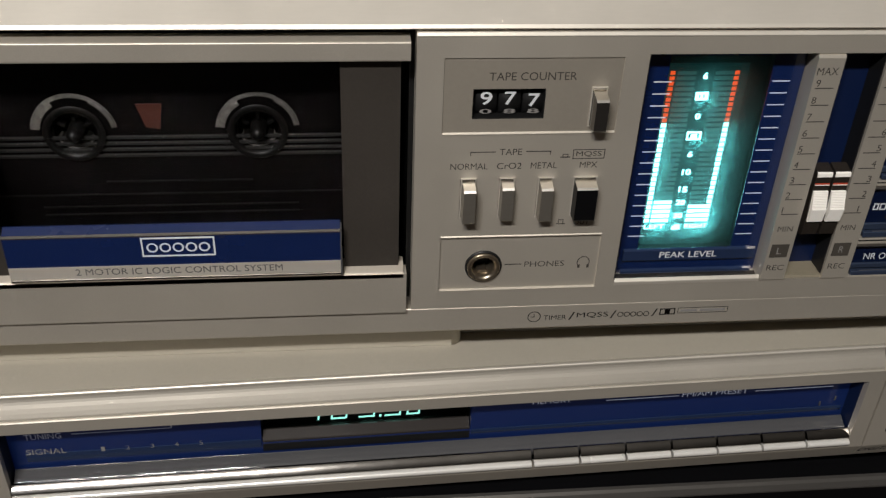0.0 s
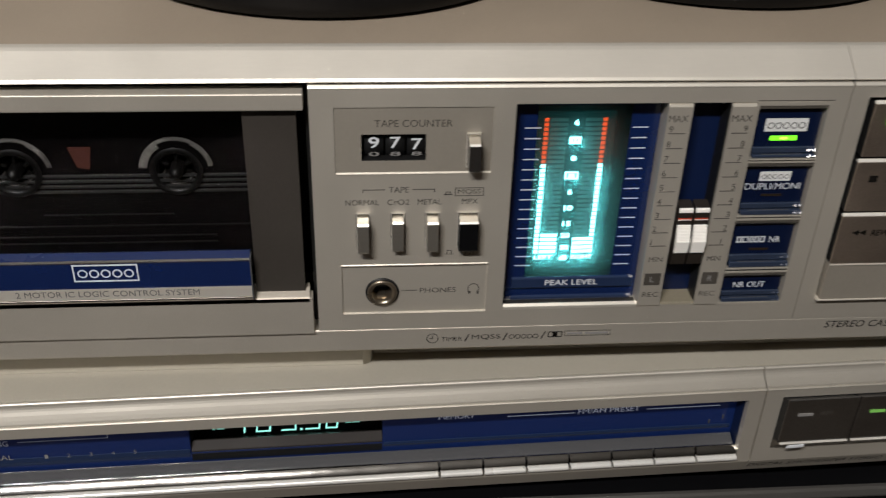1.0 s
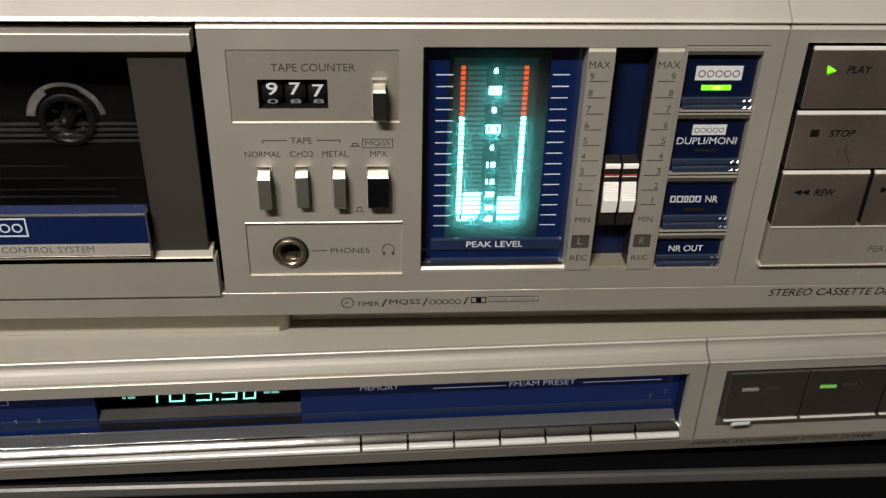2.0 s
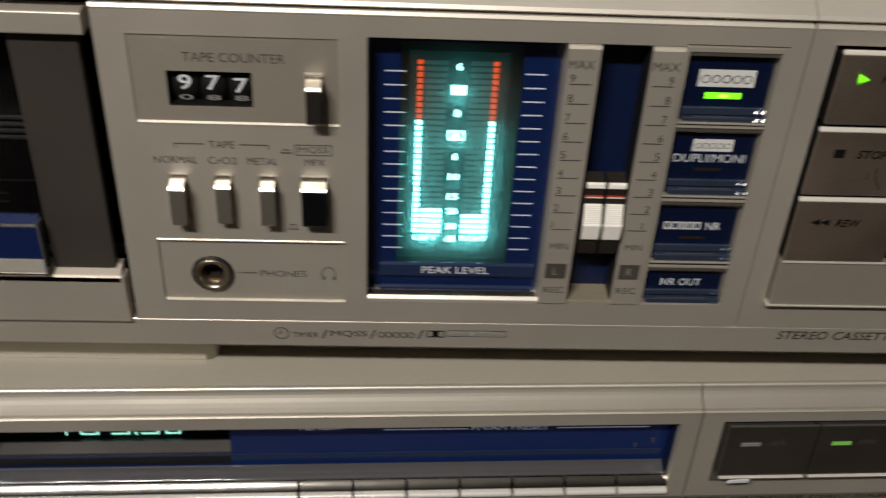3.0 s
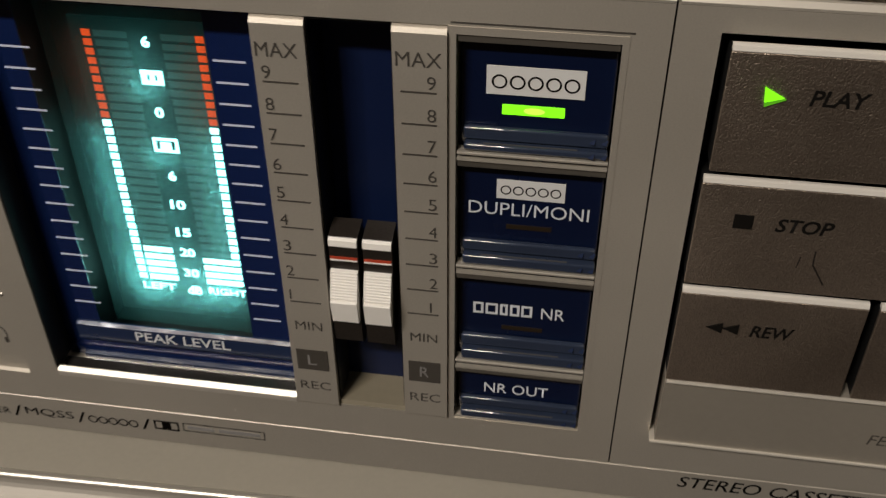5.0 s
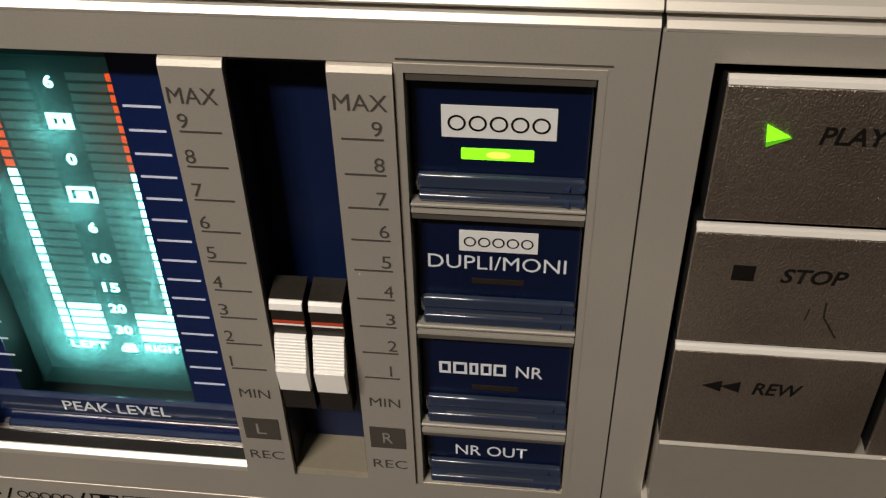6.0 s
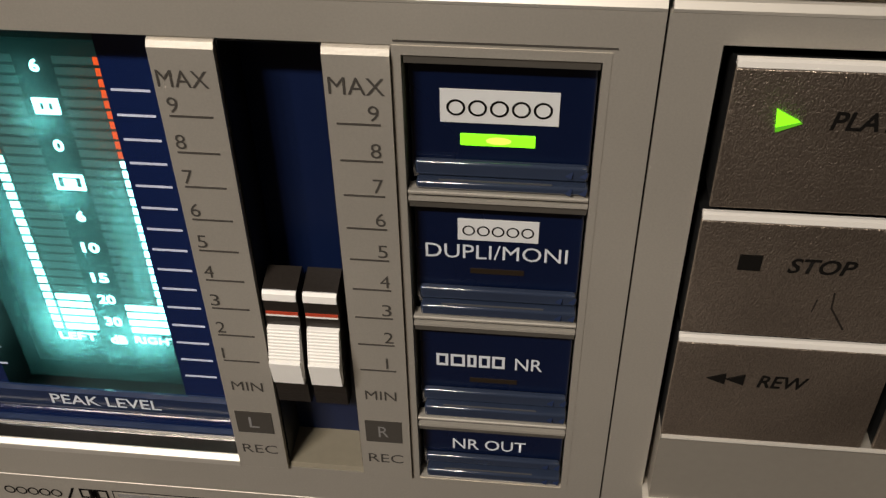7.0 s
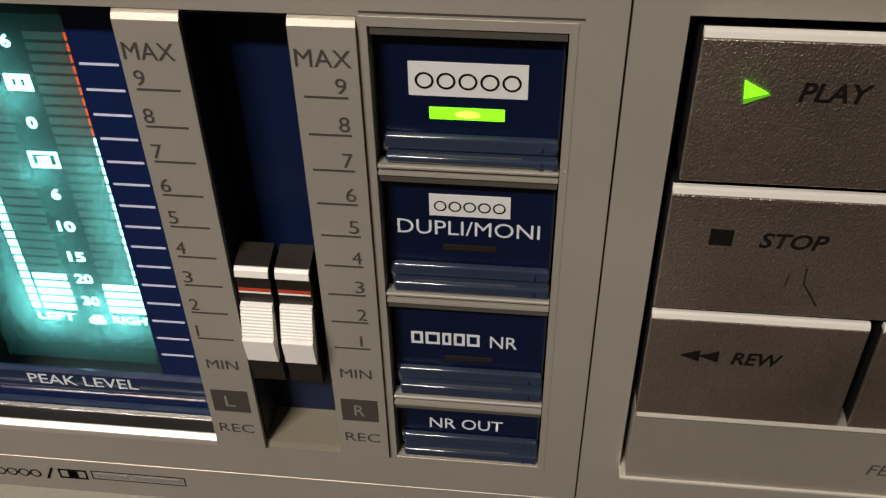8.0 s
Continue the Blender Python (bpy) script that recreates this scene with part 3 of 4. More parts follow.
def switch(x, w, top, bottom, out, material):
    k = dp("push_switch", prism([(0.30, bottom), (-out + 0.03, bottom + 0.02), (-out, bottom + 0.06), (-out, top - 0.16), (-out + 0.04, top - 0.12), (0.30, top - 0.02)], x - w, x + w), material, "rectangular metal push switch")
    dp("switch_top", prism([(-out - 0.008, top - 0.155), (-out + 0.035, top - 0.105), (0.30, top + 0.004), (0.30, top - 0.02), (-out + 0.04, top - 0.125)], x - w + 0.004, x + w - 0.004), SATIN_TOP, "top edge made pale for its highlight", k)
    dp("collar", plate(x - w - 0.035, x + w + 0.035, bottom - 0.03, top + 0.04, -0.012, 0.10, [(x - w - 0.01, x + w + 0.01, bottom - 0.005, top + 0.012)]), ALU_LIGHT, "", k)


switch(6.37, 0.15, 20.86, 19.92, 0.42, CHROME_DARK)
for (x, w), m, out in zip(SW, (STEEL, STEEL, STEEL, BLACK_METAL), (0.38, 0.28, 0.34, 0.34)):
    switch(x, w - 0.05 if w < 0.25 else w - 0.04, 18.49, 17.42, out, m)
dt("TAPE", 4.14, 4.68, 19.24, 0.17, 0)
for a, b in ((3.44, 4.05), (4.78, 5.38)):
    dp("print_line", rect(a, b, 19.232, 19.256, 0, 0.006), PRINT)
for a in (3.44, 5.36):
    dp("print_line", rect(a, a + 0.022, 19.15, 19.256, 0, 0.006), PRINT)
dt("NORMAL", 2.98, 3.88, 18.86, 0.17, 0)
dt("CrO2", 4.10, 4.70, 18.86, 0.17, 0)
dt("METAL", 4.92, 5.56, 18.86, 0.17, 0)
dt("MQSS", 6.00, 6.62, 19.15, 0.16, 0)
dt("MPX", 6.12, 6.55, 18.86, 0.16, 0)
for a, b, c, d in ((5.92, 6.70, 19.26, 19.28), (5.92, 6.70, 19.02, 19.04), (5.92, 5.94, 19.04, 19.26), (6.68, 6.70, 19.04, 19.26), (5.62, 5.86, 19.06, 19.09), (5.67, 5.81, 19.14, 19.16), (5.67, 5.69, 19.09, 19.14), (5.79, 5.81, 19.09, 19.14),
                   (5.70, 5.94, 17.16, 17.18), (5.75, 5.77, 17.18, 17.28), (5.87, 5.89, 17.18, 17.28), (5.75, 5.89, 17.28, 17.30)):
    dp("print_line", rect(a, b, c, d, 0, 0.006), PRINT)
dt("OUT", 6.15, 6.55, 17.22, 0.16, 0)

# headphone socket
dp("ridge", prism([(0.0, 16.81), (-0.018, 16.815), (-0.02, 16.84), (0.0, 16.865), (0.05, 16.865), (0.05, 16.81)], 2.82, 6.93), ALU, "bright raised line", face)
dp("phones_field", plate(PH[0], PH[1], PH[2], PH[3], 0.05, 0.12, [(3.50, 4.42, 15.45, 16.36)]), ALU, "", face)
dp("field_ring_fill", lathe([(0.465, 0.044), (0.68, 0.044)], 3.95, 15.905, 48), ALU, "", face)
dp("field_lip", prism([(-0.012, 15.15), (-0.014, 15.17), (0.045, 15.20), (0.05, 15.15)], PH[0] + 0.02, PH[1]), ALU, "bright lower lip", face)
jack = dp("headphone_socket", lathe([(0.475, 0.06), (0.475, 0.0), (0.455, -0.02), (0.43, -0.02), (0.42, 0.03)], 3.95, 15.905, 48), BLACK, "round headphone socket with a steel bush")
dp("steel_bush", lathe([(0.425, 0.04), (0.42, -0.06), (0.39, -0.08), (0.33, -0.06), (0.285, 0.0), (0.285, 0.5)], 3.95, 15.905, 48), BRASS, "", jack)
dp("socket_hole", lathe([(0.285, 0.5), (0.285, 0.55), (0.005, 0.55)], 3.95, 15.905, 32), BLACK, "", jack)
dp("socket_spring", box(3.83, 4.07, 0.1, 0.5, 15.62, 15.72, 0.03), BRASS, "", jack)
dp("print_line", rect(4.50, 4.94, 15.915, 15.94, 0.05, 0.006), PRINT)
dt("PHONES", 5.02, 6.06, 15.92, 0.17, 0.05)
band = bmesh.new()
ring = [[band.verts.new((6.56 + r * math.cos(radians(a)), 0.045, 15.93 + r * 1.15 * math.sin(radians(a)))) for r in (0.145, 0.17)] for a in range(-40, 221, 13)]
for a, b in zip(ring, ring[1:]):
    band.faces.new((a[0], a[1], b[1], b[0]))
dp("headphone_sign", band, PRINT)
for x in (6.42, 6.66):
    dp("headphone_sign", rect(x, x + 0.06, 15.76, 15.86, 0.05, 0.006), PRINT)

# lettering on the lower strip
clock = lathe([(0.155, 0.004), (0.18, 0.004)], 5.42, 14.21, 32)
dp("timer_sign", clock, PRINT_BLACK)
dp("timer_sign", rect(5.41, 5.43, 14.20, 14.31, 0.01, 0.006), PRINT_BLACK)
dp("timer_sign", rect(5.33, 5.43, 14.195, 14.215, 0.01, 0.006), PRINT_BLACK)
dt("TIMER", 5.68, 6.30, 14.17, 0.15, 0.01, PRINT_BLACK)
dt("/", 6.36, 6.52, 14.20, 0.26, 0.01, PRINT_BLACK)
dt("MQSS", 6.58, 7.44, 14.21, 0.20, 0.01, PRINT_BLACK)
dt("/", 7.50, 7.66, 14.21, 0.26, 0.01, PRINT_BLACK)
for i in range(5):
    dp("print_mark", lathe([(0.062, 0.004), (0.086, 0.004)], 7.78 + i * 0.178, 14.20, 20), PRINT_BLACK)
dt("/", 8.64, 8.80, 14.23, 0.26, 0.01, PRINT_BLACK)
for a, b in ((8.86, 9.07), (9.08, 9.29)):
    dp("print_mark", plate(a, b, 14.14, 14.35, 0.004, 0.01, [(a + 0.03, b - 0.03, 14.17, 14.32)]), PRINT_BLACK)
dp("print_mark", rect(9.0, 9.15, 14.17, 14.32, 0.01, 0.006), PRINT_BLACK)
dp("print_mark", plate(9.36, 10.76, 14.17, 14.36, 0.006, 0.01, [(9.375, 10.745, 14.185, 14.345)]), PRINT_BLACK)
for a, b in ((9.44, 9.90), (9.98, 10.68)):
    dp("print_bar", rect(a, b, 14.225, 14.305, 0.01, 0.006), PRINT_GREY)
dt("STEREO CASSETTE DECK", 17.36, 21.42, 14.36, 0.25, 0.01, PRINT_BLACK, slant=0.2, bold=0.007)
dp("seam_notch", box(16.27, 16.295, 0.06, 0.5, 14.55, 22.3), BLACK)

# ---- level meter ----
meter = dp("meter_mask", plate(7.43, 11.40, 15.25, 21.70, 0.48, 0.495, [(8.10, 10.63, 15.98, 21.45)]), BLUE, "deep blue meter mask with white scale ticks")
for z0, z1, y0, m in ((15.66, 16.02, 0.40, BLUE_LEDGE), (15.22, 15.37, 0.41, BLUE_LEDGE)):
    dp("clear_rib", prism([(0.475, z0), (y0 + 0.01, z0), (y0, z0 + 0.03), (y0, z1 - 0.045), (y0 + 0.045, z1), (0.475, z1 + 0.005)], 7.72, 11.30), m, "clear plastic rib", meter)
dp("meter_lip", prism([(0.07, 15.20), (0.07, 15.36), (0.055, 15.375), (0.04, 15.372), (-0.02, 15.31), (-0.025, 15.29), (-0.012, 15.20)], 7.45, 11.40), ALU_LIGHT, "bright lower lip", meter)
dp("meter_floor", prism([(0.075, 15.20), (0.075, 15.255), (0.09, 15.255), (0.30, 15.32), (0.32, 15.32), (0.32, 15.20)], 7.47, 11.38), CHROME_DARK, "", meter)
dp("floor_gap", box(7.47, 11.38, 0.325, 0.475, 15.20, 15.24), BLACK, "", meter)
dp("meter_side", box(7.43, 7.46, 0.02, 0.475, 15.34, 21.70), BLACK, "", meter)
dp("tube_box", plate(7.9, 11.1, 15.4, 21.9, 1.42, 1.50), BLACK, "", meter)
for a, b, c, d in ((7.9, 8.0, 15.4, 21.9), (11.0, 11.1, 15.4, 21.9)):
    dp("tube_wall", box(a, b, 0.545, 1.42, c, d), BLACK, "", meter)
dp("tube_wall", box(8.0, 11.0, 0.545, 1.42, 15.4, 15.5), BLACK, "", meter)
for i in range(15):
    z = 20.79 - i * (20.79 - 16.41) / 14
    dp("tick", rect(7.78, 8.21, z - 0.014, z + 0.014, 0.48, 0.006), PRINT_BLUE, "", meter)
    dp("tick", rect(10.69, 11.12, z - 0.014, z + 0.014, 0.48, 0.006), PRINT_BLUE, "", meter)
o = dt("PEAK LEVEL", 8.70, 10.26, 15.85, 0.19, 0.397, PRINT_WHITE, meter, bold=0.01)
# added pane: makes the bloom halo in front of the tube
haze = dp("haze_pane", plate(8.02, 10.98, 15.52, 21.6, 1.09, 1.10), HAZE, "hazy pane added to spread a halo round the tube", meter)
tube = dp("display_tube", box(8.30, 10.46, 1.37, 1.41, 15.90, 20.85), VFD_BACK, "glowing fluorescent display tube")
PITCH, SEGS, VB, VY = 0.1435, 31, 16.24, 1.36
for i in range(SEGS):
    z = VB + i * PITCH
    hot = i >= 21
    for x0 in (8.475, 10.09):
        dp("segment", rect(x0 if x0 < 9 else x0 + 0.02, x0 + (0.12 if x0 < 9 else 0.14), z + 0.02, z + PITCH - 0.025, VY, 0.01), ORANGE if hot else CYAN, "", tube)
    for j, x0 in enumerate((8.65, 9.62)):
        lit = i < (5, 4)[j]
        dp("segment", rect(x0, x0 + 0.48, z + 0.02, z + PITCH - 0.03, VY, 0.01), CYAN if lit else VFD_OFF, "", tube)
for s, z, w in (("6", 20.53, 0.12), ("0", 19.42, 0.13), ("6", 18.33, 0.12), ("10", 17.80, 0.24), ("15", 17.27, 0.24), ("20", 16.87, 0.25), ("30", 16.45, 0.25), ("dB", 16.09, 0.25)):
    dt(s, 9.38 - w / 2, 9.38 + w / 2, z, 0.17, VY, CYAN, tube, bold=0.03)
dp("scale_box", plate(9.22, 9.54, 19.87, 20.09, VY - 0.01, VY, [(9.30, 9.35, 19.93, 20.03), (9.41, 9.46, 19.93, 20.03)]), CYAN, "", tube)
dp("scale_box", plate(9.19, 9.57, 18.75, 18.99, VY - 0.01, VY, [(9.23, 9.53, 18.79, 18.95)]), CYAN, "", tube)
dp("scale_box", rect(9.30, 9.46, 18.80, 18.92, VY), CYAN, "", tube)
dt("LEFT", 8.50, 9.06, 16.11, 0.14, VY, CYAN, tube, bold=0.02)
dt("RIGHT", 9.62, 10.26, 16.11, 0.14, VY, CYAN, tube, bold=0.02)

# ---- recording level sliders ----
dp("slot_back", plate(12.0, 13.2, 15.3, 21.75, 0.62, 0.70), BLUE_DARK, "deep blue back of the slider slot")
dp("slot_floor", prism([(0.0, 15.26), (0.03, 15.33), (0.62, 15.36), (0.62, 15.26)], 12.08, 13.12), SLOT_PAINT)
# black sheets that stand in for the shade inside the slot
for x in (12.084, 13.096):
    dp("slot_shade", box(x, x + 0.02, 0.03, 0.61, 15.37, 21.66), BLACK, "black sheet added to deepen the slot's shade")
dp("slot_head", box(12.085, 13.115, 0.03, 0.61, 21.662, 21.75), BLACK, "black sheet added to deepen the slot's shade")
for x0, x1, side, letter in ((11.42, 12.08, 0, "L"), (13.12, 13.77, 1, "R")):
    bar = dp("scale_bar", prism([(0.60, 15.24), (-0.03, 15.24), (-0.05, 15.27), (-0.05, 21.60), (-0.02, 21.66), (0.02, 21.68), (0.03, 21.75), (0.08, 21.79), (0.60, 21.79)], x0, x1), ALU, "champagne bar with a numbered level scale")
    dt("MAX", x0 + 0.04, x1 - 0.10 if side == 0 else x1 - 0.06, 21.27, 0.19, -0.05, PRINT, bar)
    for i in range(9):
        z = 20.84 - i * (20.84 - 17.33) / 8
        dp("tick", rect(x0 + 0.09, x1 - 0.12, z - 0.012, z + 0.012, -0.05, 0.006), PRINT, "", bar)
        a = x0 + 0.09 if side == 0 else x1 - 0.24
        dt(str(9 - i), a, a + 0.11 if i < 8 else a + 0.026, z + 0.13, 0.18, -0.05, PRINT, bar)
    dt("MIN", x0 + 0.12, x1 - 0.14, 16.88, 0.16, -0.05, PRINT, bar)
    dp("letter_box", rect(x0 + 0.08, x1 - 0.10, 15.99, 16.40, -0.05, 0.008), PRINT, "", bar)
    dt(letter, x0 + 0.25, x0 + 0.38, 16.20, 0.20, -0.058, PRINT_GREY, bar)
    dt("REC", x0 + 0.09, x1 - 0.10, 15.66, 0.17, -0.05, PRINT, bar)
for x0, x1 in ((12.16, 12.56), (12.63, 13.03)):
    knob = dp("slider_knob", prism([(0.62, 17.6), (0.22, 17.4), (0.12, 16.72), (-0.06, 16.71), (-0.13, 16.76), (-0.16, 17.0), (-0.17, 17.3), (-0.10, 18.0), (-0.10, 18.55), (-0.07, 18.58), (0.26, 18.66), (0.29, 18.62), (0.30, 17.95), (0.62, 17.8)], x0, x1), KNOB, "black slider knob with white ribbed cap")
    dp("white_line", prism([(-0.125, 18.445), (-0.135, 18.46), (-0.125, 18.55), (-0.09, 18.575), (-0.06, 18.575), (-0.06, 18.445)], x0 + 0.005, x1 - 0.005), WHITE_CAP, "", knob)
    dp("red_line", rect(x0 + 0.01, x1 - 0.01, 18.225, 18.265, -0.10, 0.012), RED_LINE, "", knob)
    dp("red_line", rect(x0 + 0.01, x1 - 0.01, 18.20, 18.225, -0.10, 0.014), WHITE_CAP, "white edge", knob)
    rib = [(-0.10, 17.625)]
    for i in range(10):
        z, f = 17.635 + i * 0.041, -0.270 + i * 0.0125
        rib += [(f + 0.000, z), (f - 0.010, z + 0.008), (f - 0.006, z + 0.030), (f + 0.006, z + 0.037)]
    rib += [(-0.10, 18.05)]
    dp("ribbed_cap", prism(rib, x0 + 0.01, x1 - 0.01), WHITE_CAP, "white ribbed grip", knob)
    dp("cap_lip", prism([(-0.10, 17.20), (-0.235, 17.20), (-0.25, 17.215), (-0.315, 17.60), (-0.30, 17.622), (-0.24, 17.63), (-0.10, 17.63)], x0 + 0.012, x1 - 0.012), WHITE_CAP, "white sloping lip", knob)

# ---- blue selector buttons ----
dp("button_well", plate(13.78, 15.85, 15.2, 21.75, 0.56, 0.61), BLACK)
dp("well_trim", plate(13.78, 15.83, 15.16, 21.70, -0.006, 0.03, [(13.87, 15.75, 15.25, 21.60)]), ALU)
dp("print_line", rect(13.80, 15.88, 21.735, 21.755, 0, 0.006), PRINT)


def mark_sign(x0, x1, z, y, material, parent, stroke=0.13):
    """A plain sign of five round marks in a row."""
    pitch = (x1 - x0) / 5
    r = pitch * 0.44
    for k in range(5):
        cx = x0 + (k + 0.5) * pitch
        dp("logo_mark", lathe([(r * (1 - 2 * stroke), y), (r, y)], cx, z, 24), material, "", parent)


def clear_step(x0, x1, z0, z1, front, back):
    """A rounded clear step across the foot of a button."""
    bm = box(x0, x1, front, back, z0, z1, 0.028)
    for f in bm.faces:
        f.smooth = f.calc_area() < 0.05
    return bm


def lamp_facet(x, z, y, size, tilt):
    """A small facet added to throw the lamp back as a glint, with its sides."""
    n = Vector(tilt).normalized()
    u = n.cross(Vector((0, 0, 1))).normalized()
    v = u.cross(n)
    bm = bmesh.new()
    c = Vector((x, y, z))
    rim = [c + u * a * size + v * b * size for a, b in ((-1, -1), (1, -1), (1, 1), (-1, 1))]
    front = [bm.verts.new(p) for p in rim]
    back = [bm.verts.new(p - n * size) for p in rim]
    bm.faces.new(front)
    for k in range(4):
        bm.faces.new((front[k], back[k], back[(k + 1) % 4], front[(k + 1) % 4]))
    bmesh.ops.recalc_face_normals(bm, faces=bm.faces)
    return bm


# top of the face, upper step, lower step, metal divider below (None for the last)
ROWS = ((21.50, 20.15, 20.33, 20.045, 20.16, 20.03, 19.90), (19.70, 18.42, 18.59, 18.25, 18.42, 18.24, 18.09), (17.86, 16.69, 16.88, 16.49, 16.69, 16.48, 16.31), (16.08, 15.45, 15.60, 15.26, 15.43, None, None))
for i, (top, a0, a1, b0, b1, d1, d0) in enumerate(ROWS):
    b = dp("selector_button", box(13.90, 15.73, 0.20, 0.55, b0, top, 0.02), BLUE_BUTTON, "translucent deep blue selector button")
    dp("button_ledge", clear_step(13.95, 15.715, a0, a1, 0.105, 0.198), BLUE_CLEAR, "clear pale blue step", b)
    dp("button_ledge", clear_step(13.965, 15.73, b0, b1 - 0.02, 0.012, 0.198), BLUE_CLEAR, "clear pale blue step", b)
    # highlight line over the lower step, laid on as a pale strip
    dp("step_highlight", rect(14.20, 15.36, b1 - 0.025, b1 - 0.008, 0.06, 0.02), ACRYLIC, "thin strip in place of the step's highlight", b)
    # facets added only for the white glints at the step ends
    for x in (15.53, 15.68):
        for z, y in (((a0 + a1) / 2 + 0.01, 0.10), ((b0 + b1) / 2, 0.008)):
            dp("glint_facet", lamp_facet(x, z, y, 0.036, (-0.385, -0.73, 0.56)), BLUE_FACET, "", b)
    zt = 21.60 if i == 0 else ROWS[i - 1][6]
    dp("recess_head", prism([(0.015, zt - 0.015), (0.03, zt - 0.10), (0.19, top - 0.01), (0.24, top - 0.01), (0.24, zt), (0.015, zt)], 13.89, 15.735), STEEL, "shaded metal head of the button recess")
    if d1:
        dp("divider", prism([(0.0, d1 - 0.035), (-0.02, d1 - 0.03), (-0.02, d1 - 0.008), (0.0, d1), (0.16, d1), (0.16, d1 - 0.035)], 13.885, 15.74), ALU, "thin metal lip over the divider groove")
        dp("divider", prism([(0.05, d1 - 0.036), (0.05, d0 + 0.05), (0.5, d0 + 0.05), (0.5, d1 - 0.036)], 13.885, 15.74), BLACK, "dark groove of the divider")
        dp("divider", prism([(0.0, d0 + 0.003), (-0.016, d0 + 0.01), (-0.012, d0 + 0.045), (0.05, d0 + 0.049), (0.05, d0 + 0.003)], 13.885, 15.74), ALU, "thin metal divider between the buttons")
    if i == 0:
        dp("logo_plate", rect(14.21, 15.39, 20.76, 21.14, 0.2, 0.01), LOGO_PLATE, "white plate with a plain dark sign", b)
        mark_sign(14.26, 15.34, 20.935, 0.186, PRINT_BLACK, b)
        dp("indicator", box(14.41, 15.17, 0.185, 0.21, 20.49, 20.63, 0.01), GREEN_LED, "lit green indicator", b)
        dp("indicator_core", poly([(14.80 + 0.13 * math.cos(radians(a)), 20.56 + 0.045 * math.sin(radians(a))) for a in range(0, 360, 20)], 0.186, 0.003), GREEN_HOT, "", b)
    if i == 1:
        dp("logo_plate", rect(14.38, 15.26, 19.25, 19.54, 0.2, 0.01), LOGO_PLATE, "white plate with a plain dark sign", b)
        mark_sign(14.42, 15.22, 19.385, 0.186, PRINT_BLACK, b)
        dt("DUPLI/MONI", 14.02, 15.59, 19.08, 0.20, 0.2, PRINT_WHITE, b)
        dp("indicator", rect(14.52, 15.12, 18.77, 18.84, 0.2, 0.01), BROWN_LED, "", b)
    if i == 2:
        for x, w in ((14.11, 0.145), (14.285, 0.175), (14.49, 0.11), (14.63, 0.135), (14.79, 0.155)):
            dp("print_bar", plate(x, x + w, 17.24, 17.44, 0.194, 0.199, [(x + 0.035, x + w - 0.035, 17.275, 17.405)]), PRINT_WHITE, "", b)
        dt("NR", 15.07, 15.40, 17.335, 0.20, 0.2, PRINT_WHITE, b, bold=0.004)
        dp("indicator", rect(14.52, 15.10, 16.98, 17.05, 0.2, 0.01), BROWN_LED, "", b)
    if i == 3:
        dt("NR OUT", 14.30, 15.26, 15.77, 0.20, 0.2, PRINT_WHITE, b, bold=0.004)

# ---- transport keys ----
dp("key_well", plate(16.8, 22.7, 15.3, 21.9, 0.56, 0.61), BLACK)
KF = -0.20


def key(x0, x1, z0, z1, words, wx, zc, sign):
    # body painted black so its top reads as the well's shadow
    k = dp("transport_key", prism([(KF + 0.03, z0), (KF + 0.03, z1 - 0.05), (0.0, z1 - 0.11), (0.52, z1 - 0.11), (0.52, z0)], x0 + 0.01, x1 - 0.01), BLACK, "wide dark brushed transport key")
    dp("key_face", box(x0, x1, KF, KF + 0.05, z0, z1 - 0.078, 0.014), KEY, "", k)
    dp("key_edge", prism([(KF + 0.001, z1 - 0.074), (KF - 0.002, z1 - 0.066), (KF + 0.02, z1 - 0.018), (KF + 0.05, z1), (KF + 0.09, z1), (KF + 0.09, z1 - 0.074)], x0 + 0.006, x1 - 0.006), KEY_EDGE, "upper edge with its highlight painted pale", k)
    dt(words, *wx, zc, 0.20, KF, PRINT_BLACK, k, slant=0.2, bold=0.022)
    for bm, m in sign(zc):
        dp("sign", bm, m, "", k)


def tri(x0, x1, zc, h, y=KF):
    return poly([(x0, zc - h), (x1, zc), (x0, zc + h)] if x1 > x0 else [(x0, zc - h), (x0, zc + h), (x1, zc)], y, 0.015)


key(16.91, 22.5, 20.16, 21.785, "PLAY", (17.84, 18.48), 21.21, lambda z: [(poly([(17.36, 21.12), (17.57, 21.185), (17.34, 21.31)], KF, 0.015), GREEN_LED), (poly([(17.365, 21.065), (17.59, 21.17), (17.57, 21.185), (17.36, 21.12)], KF, 0.018), GREEN_SIDE)])
key(16.865, 22.5, 18.45, 20.068, "STOP", (17.81, 18.49), 19.47, lambda z: [(rect(17.31, 17.54, 19.38, 19.58, KF), PRINT_BLACK)])
key(16.865, 19.20, 16.71, 18.362, "REW", (17.82, 18.38), 17.74, lambda z: [(tri(17.46, 17.25, z + 0.01, 0.085), PRINT_BLACK), (tri(17.67, 17.46, z + 0.01, 0.085), PRINT_BLACK)])
key(19.33, 22.5, 16.71, 18.362, "FF", (20.22, 20.54), 17.81, lambda z: [(tri(19.62, 19.85, z, 0.085), PRINT_BLACK), (tri(19.85, 20.08, z, 0.085), PRINT_BLACK)])
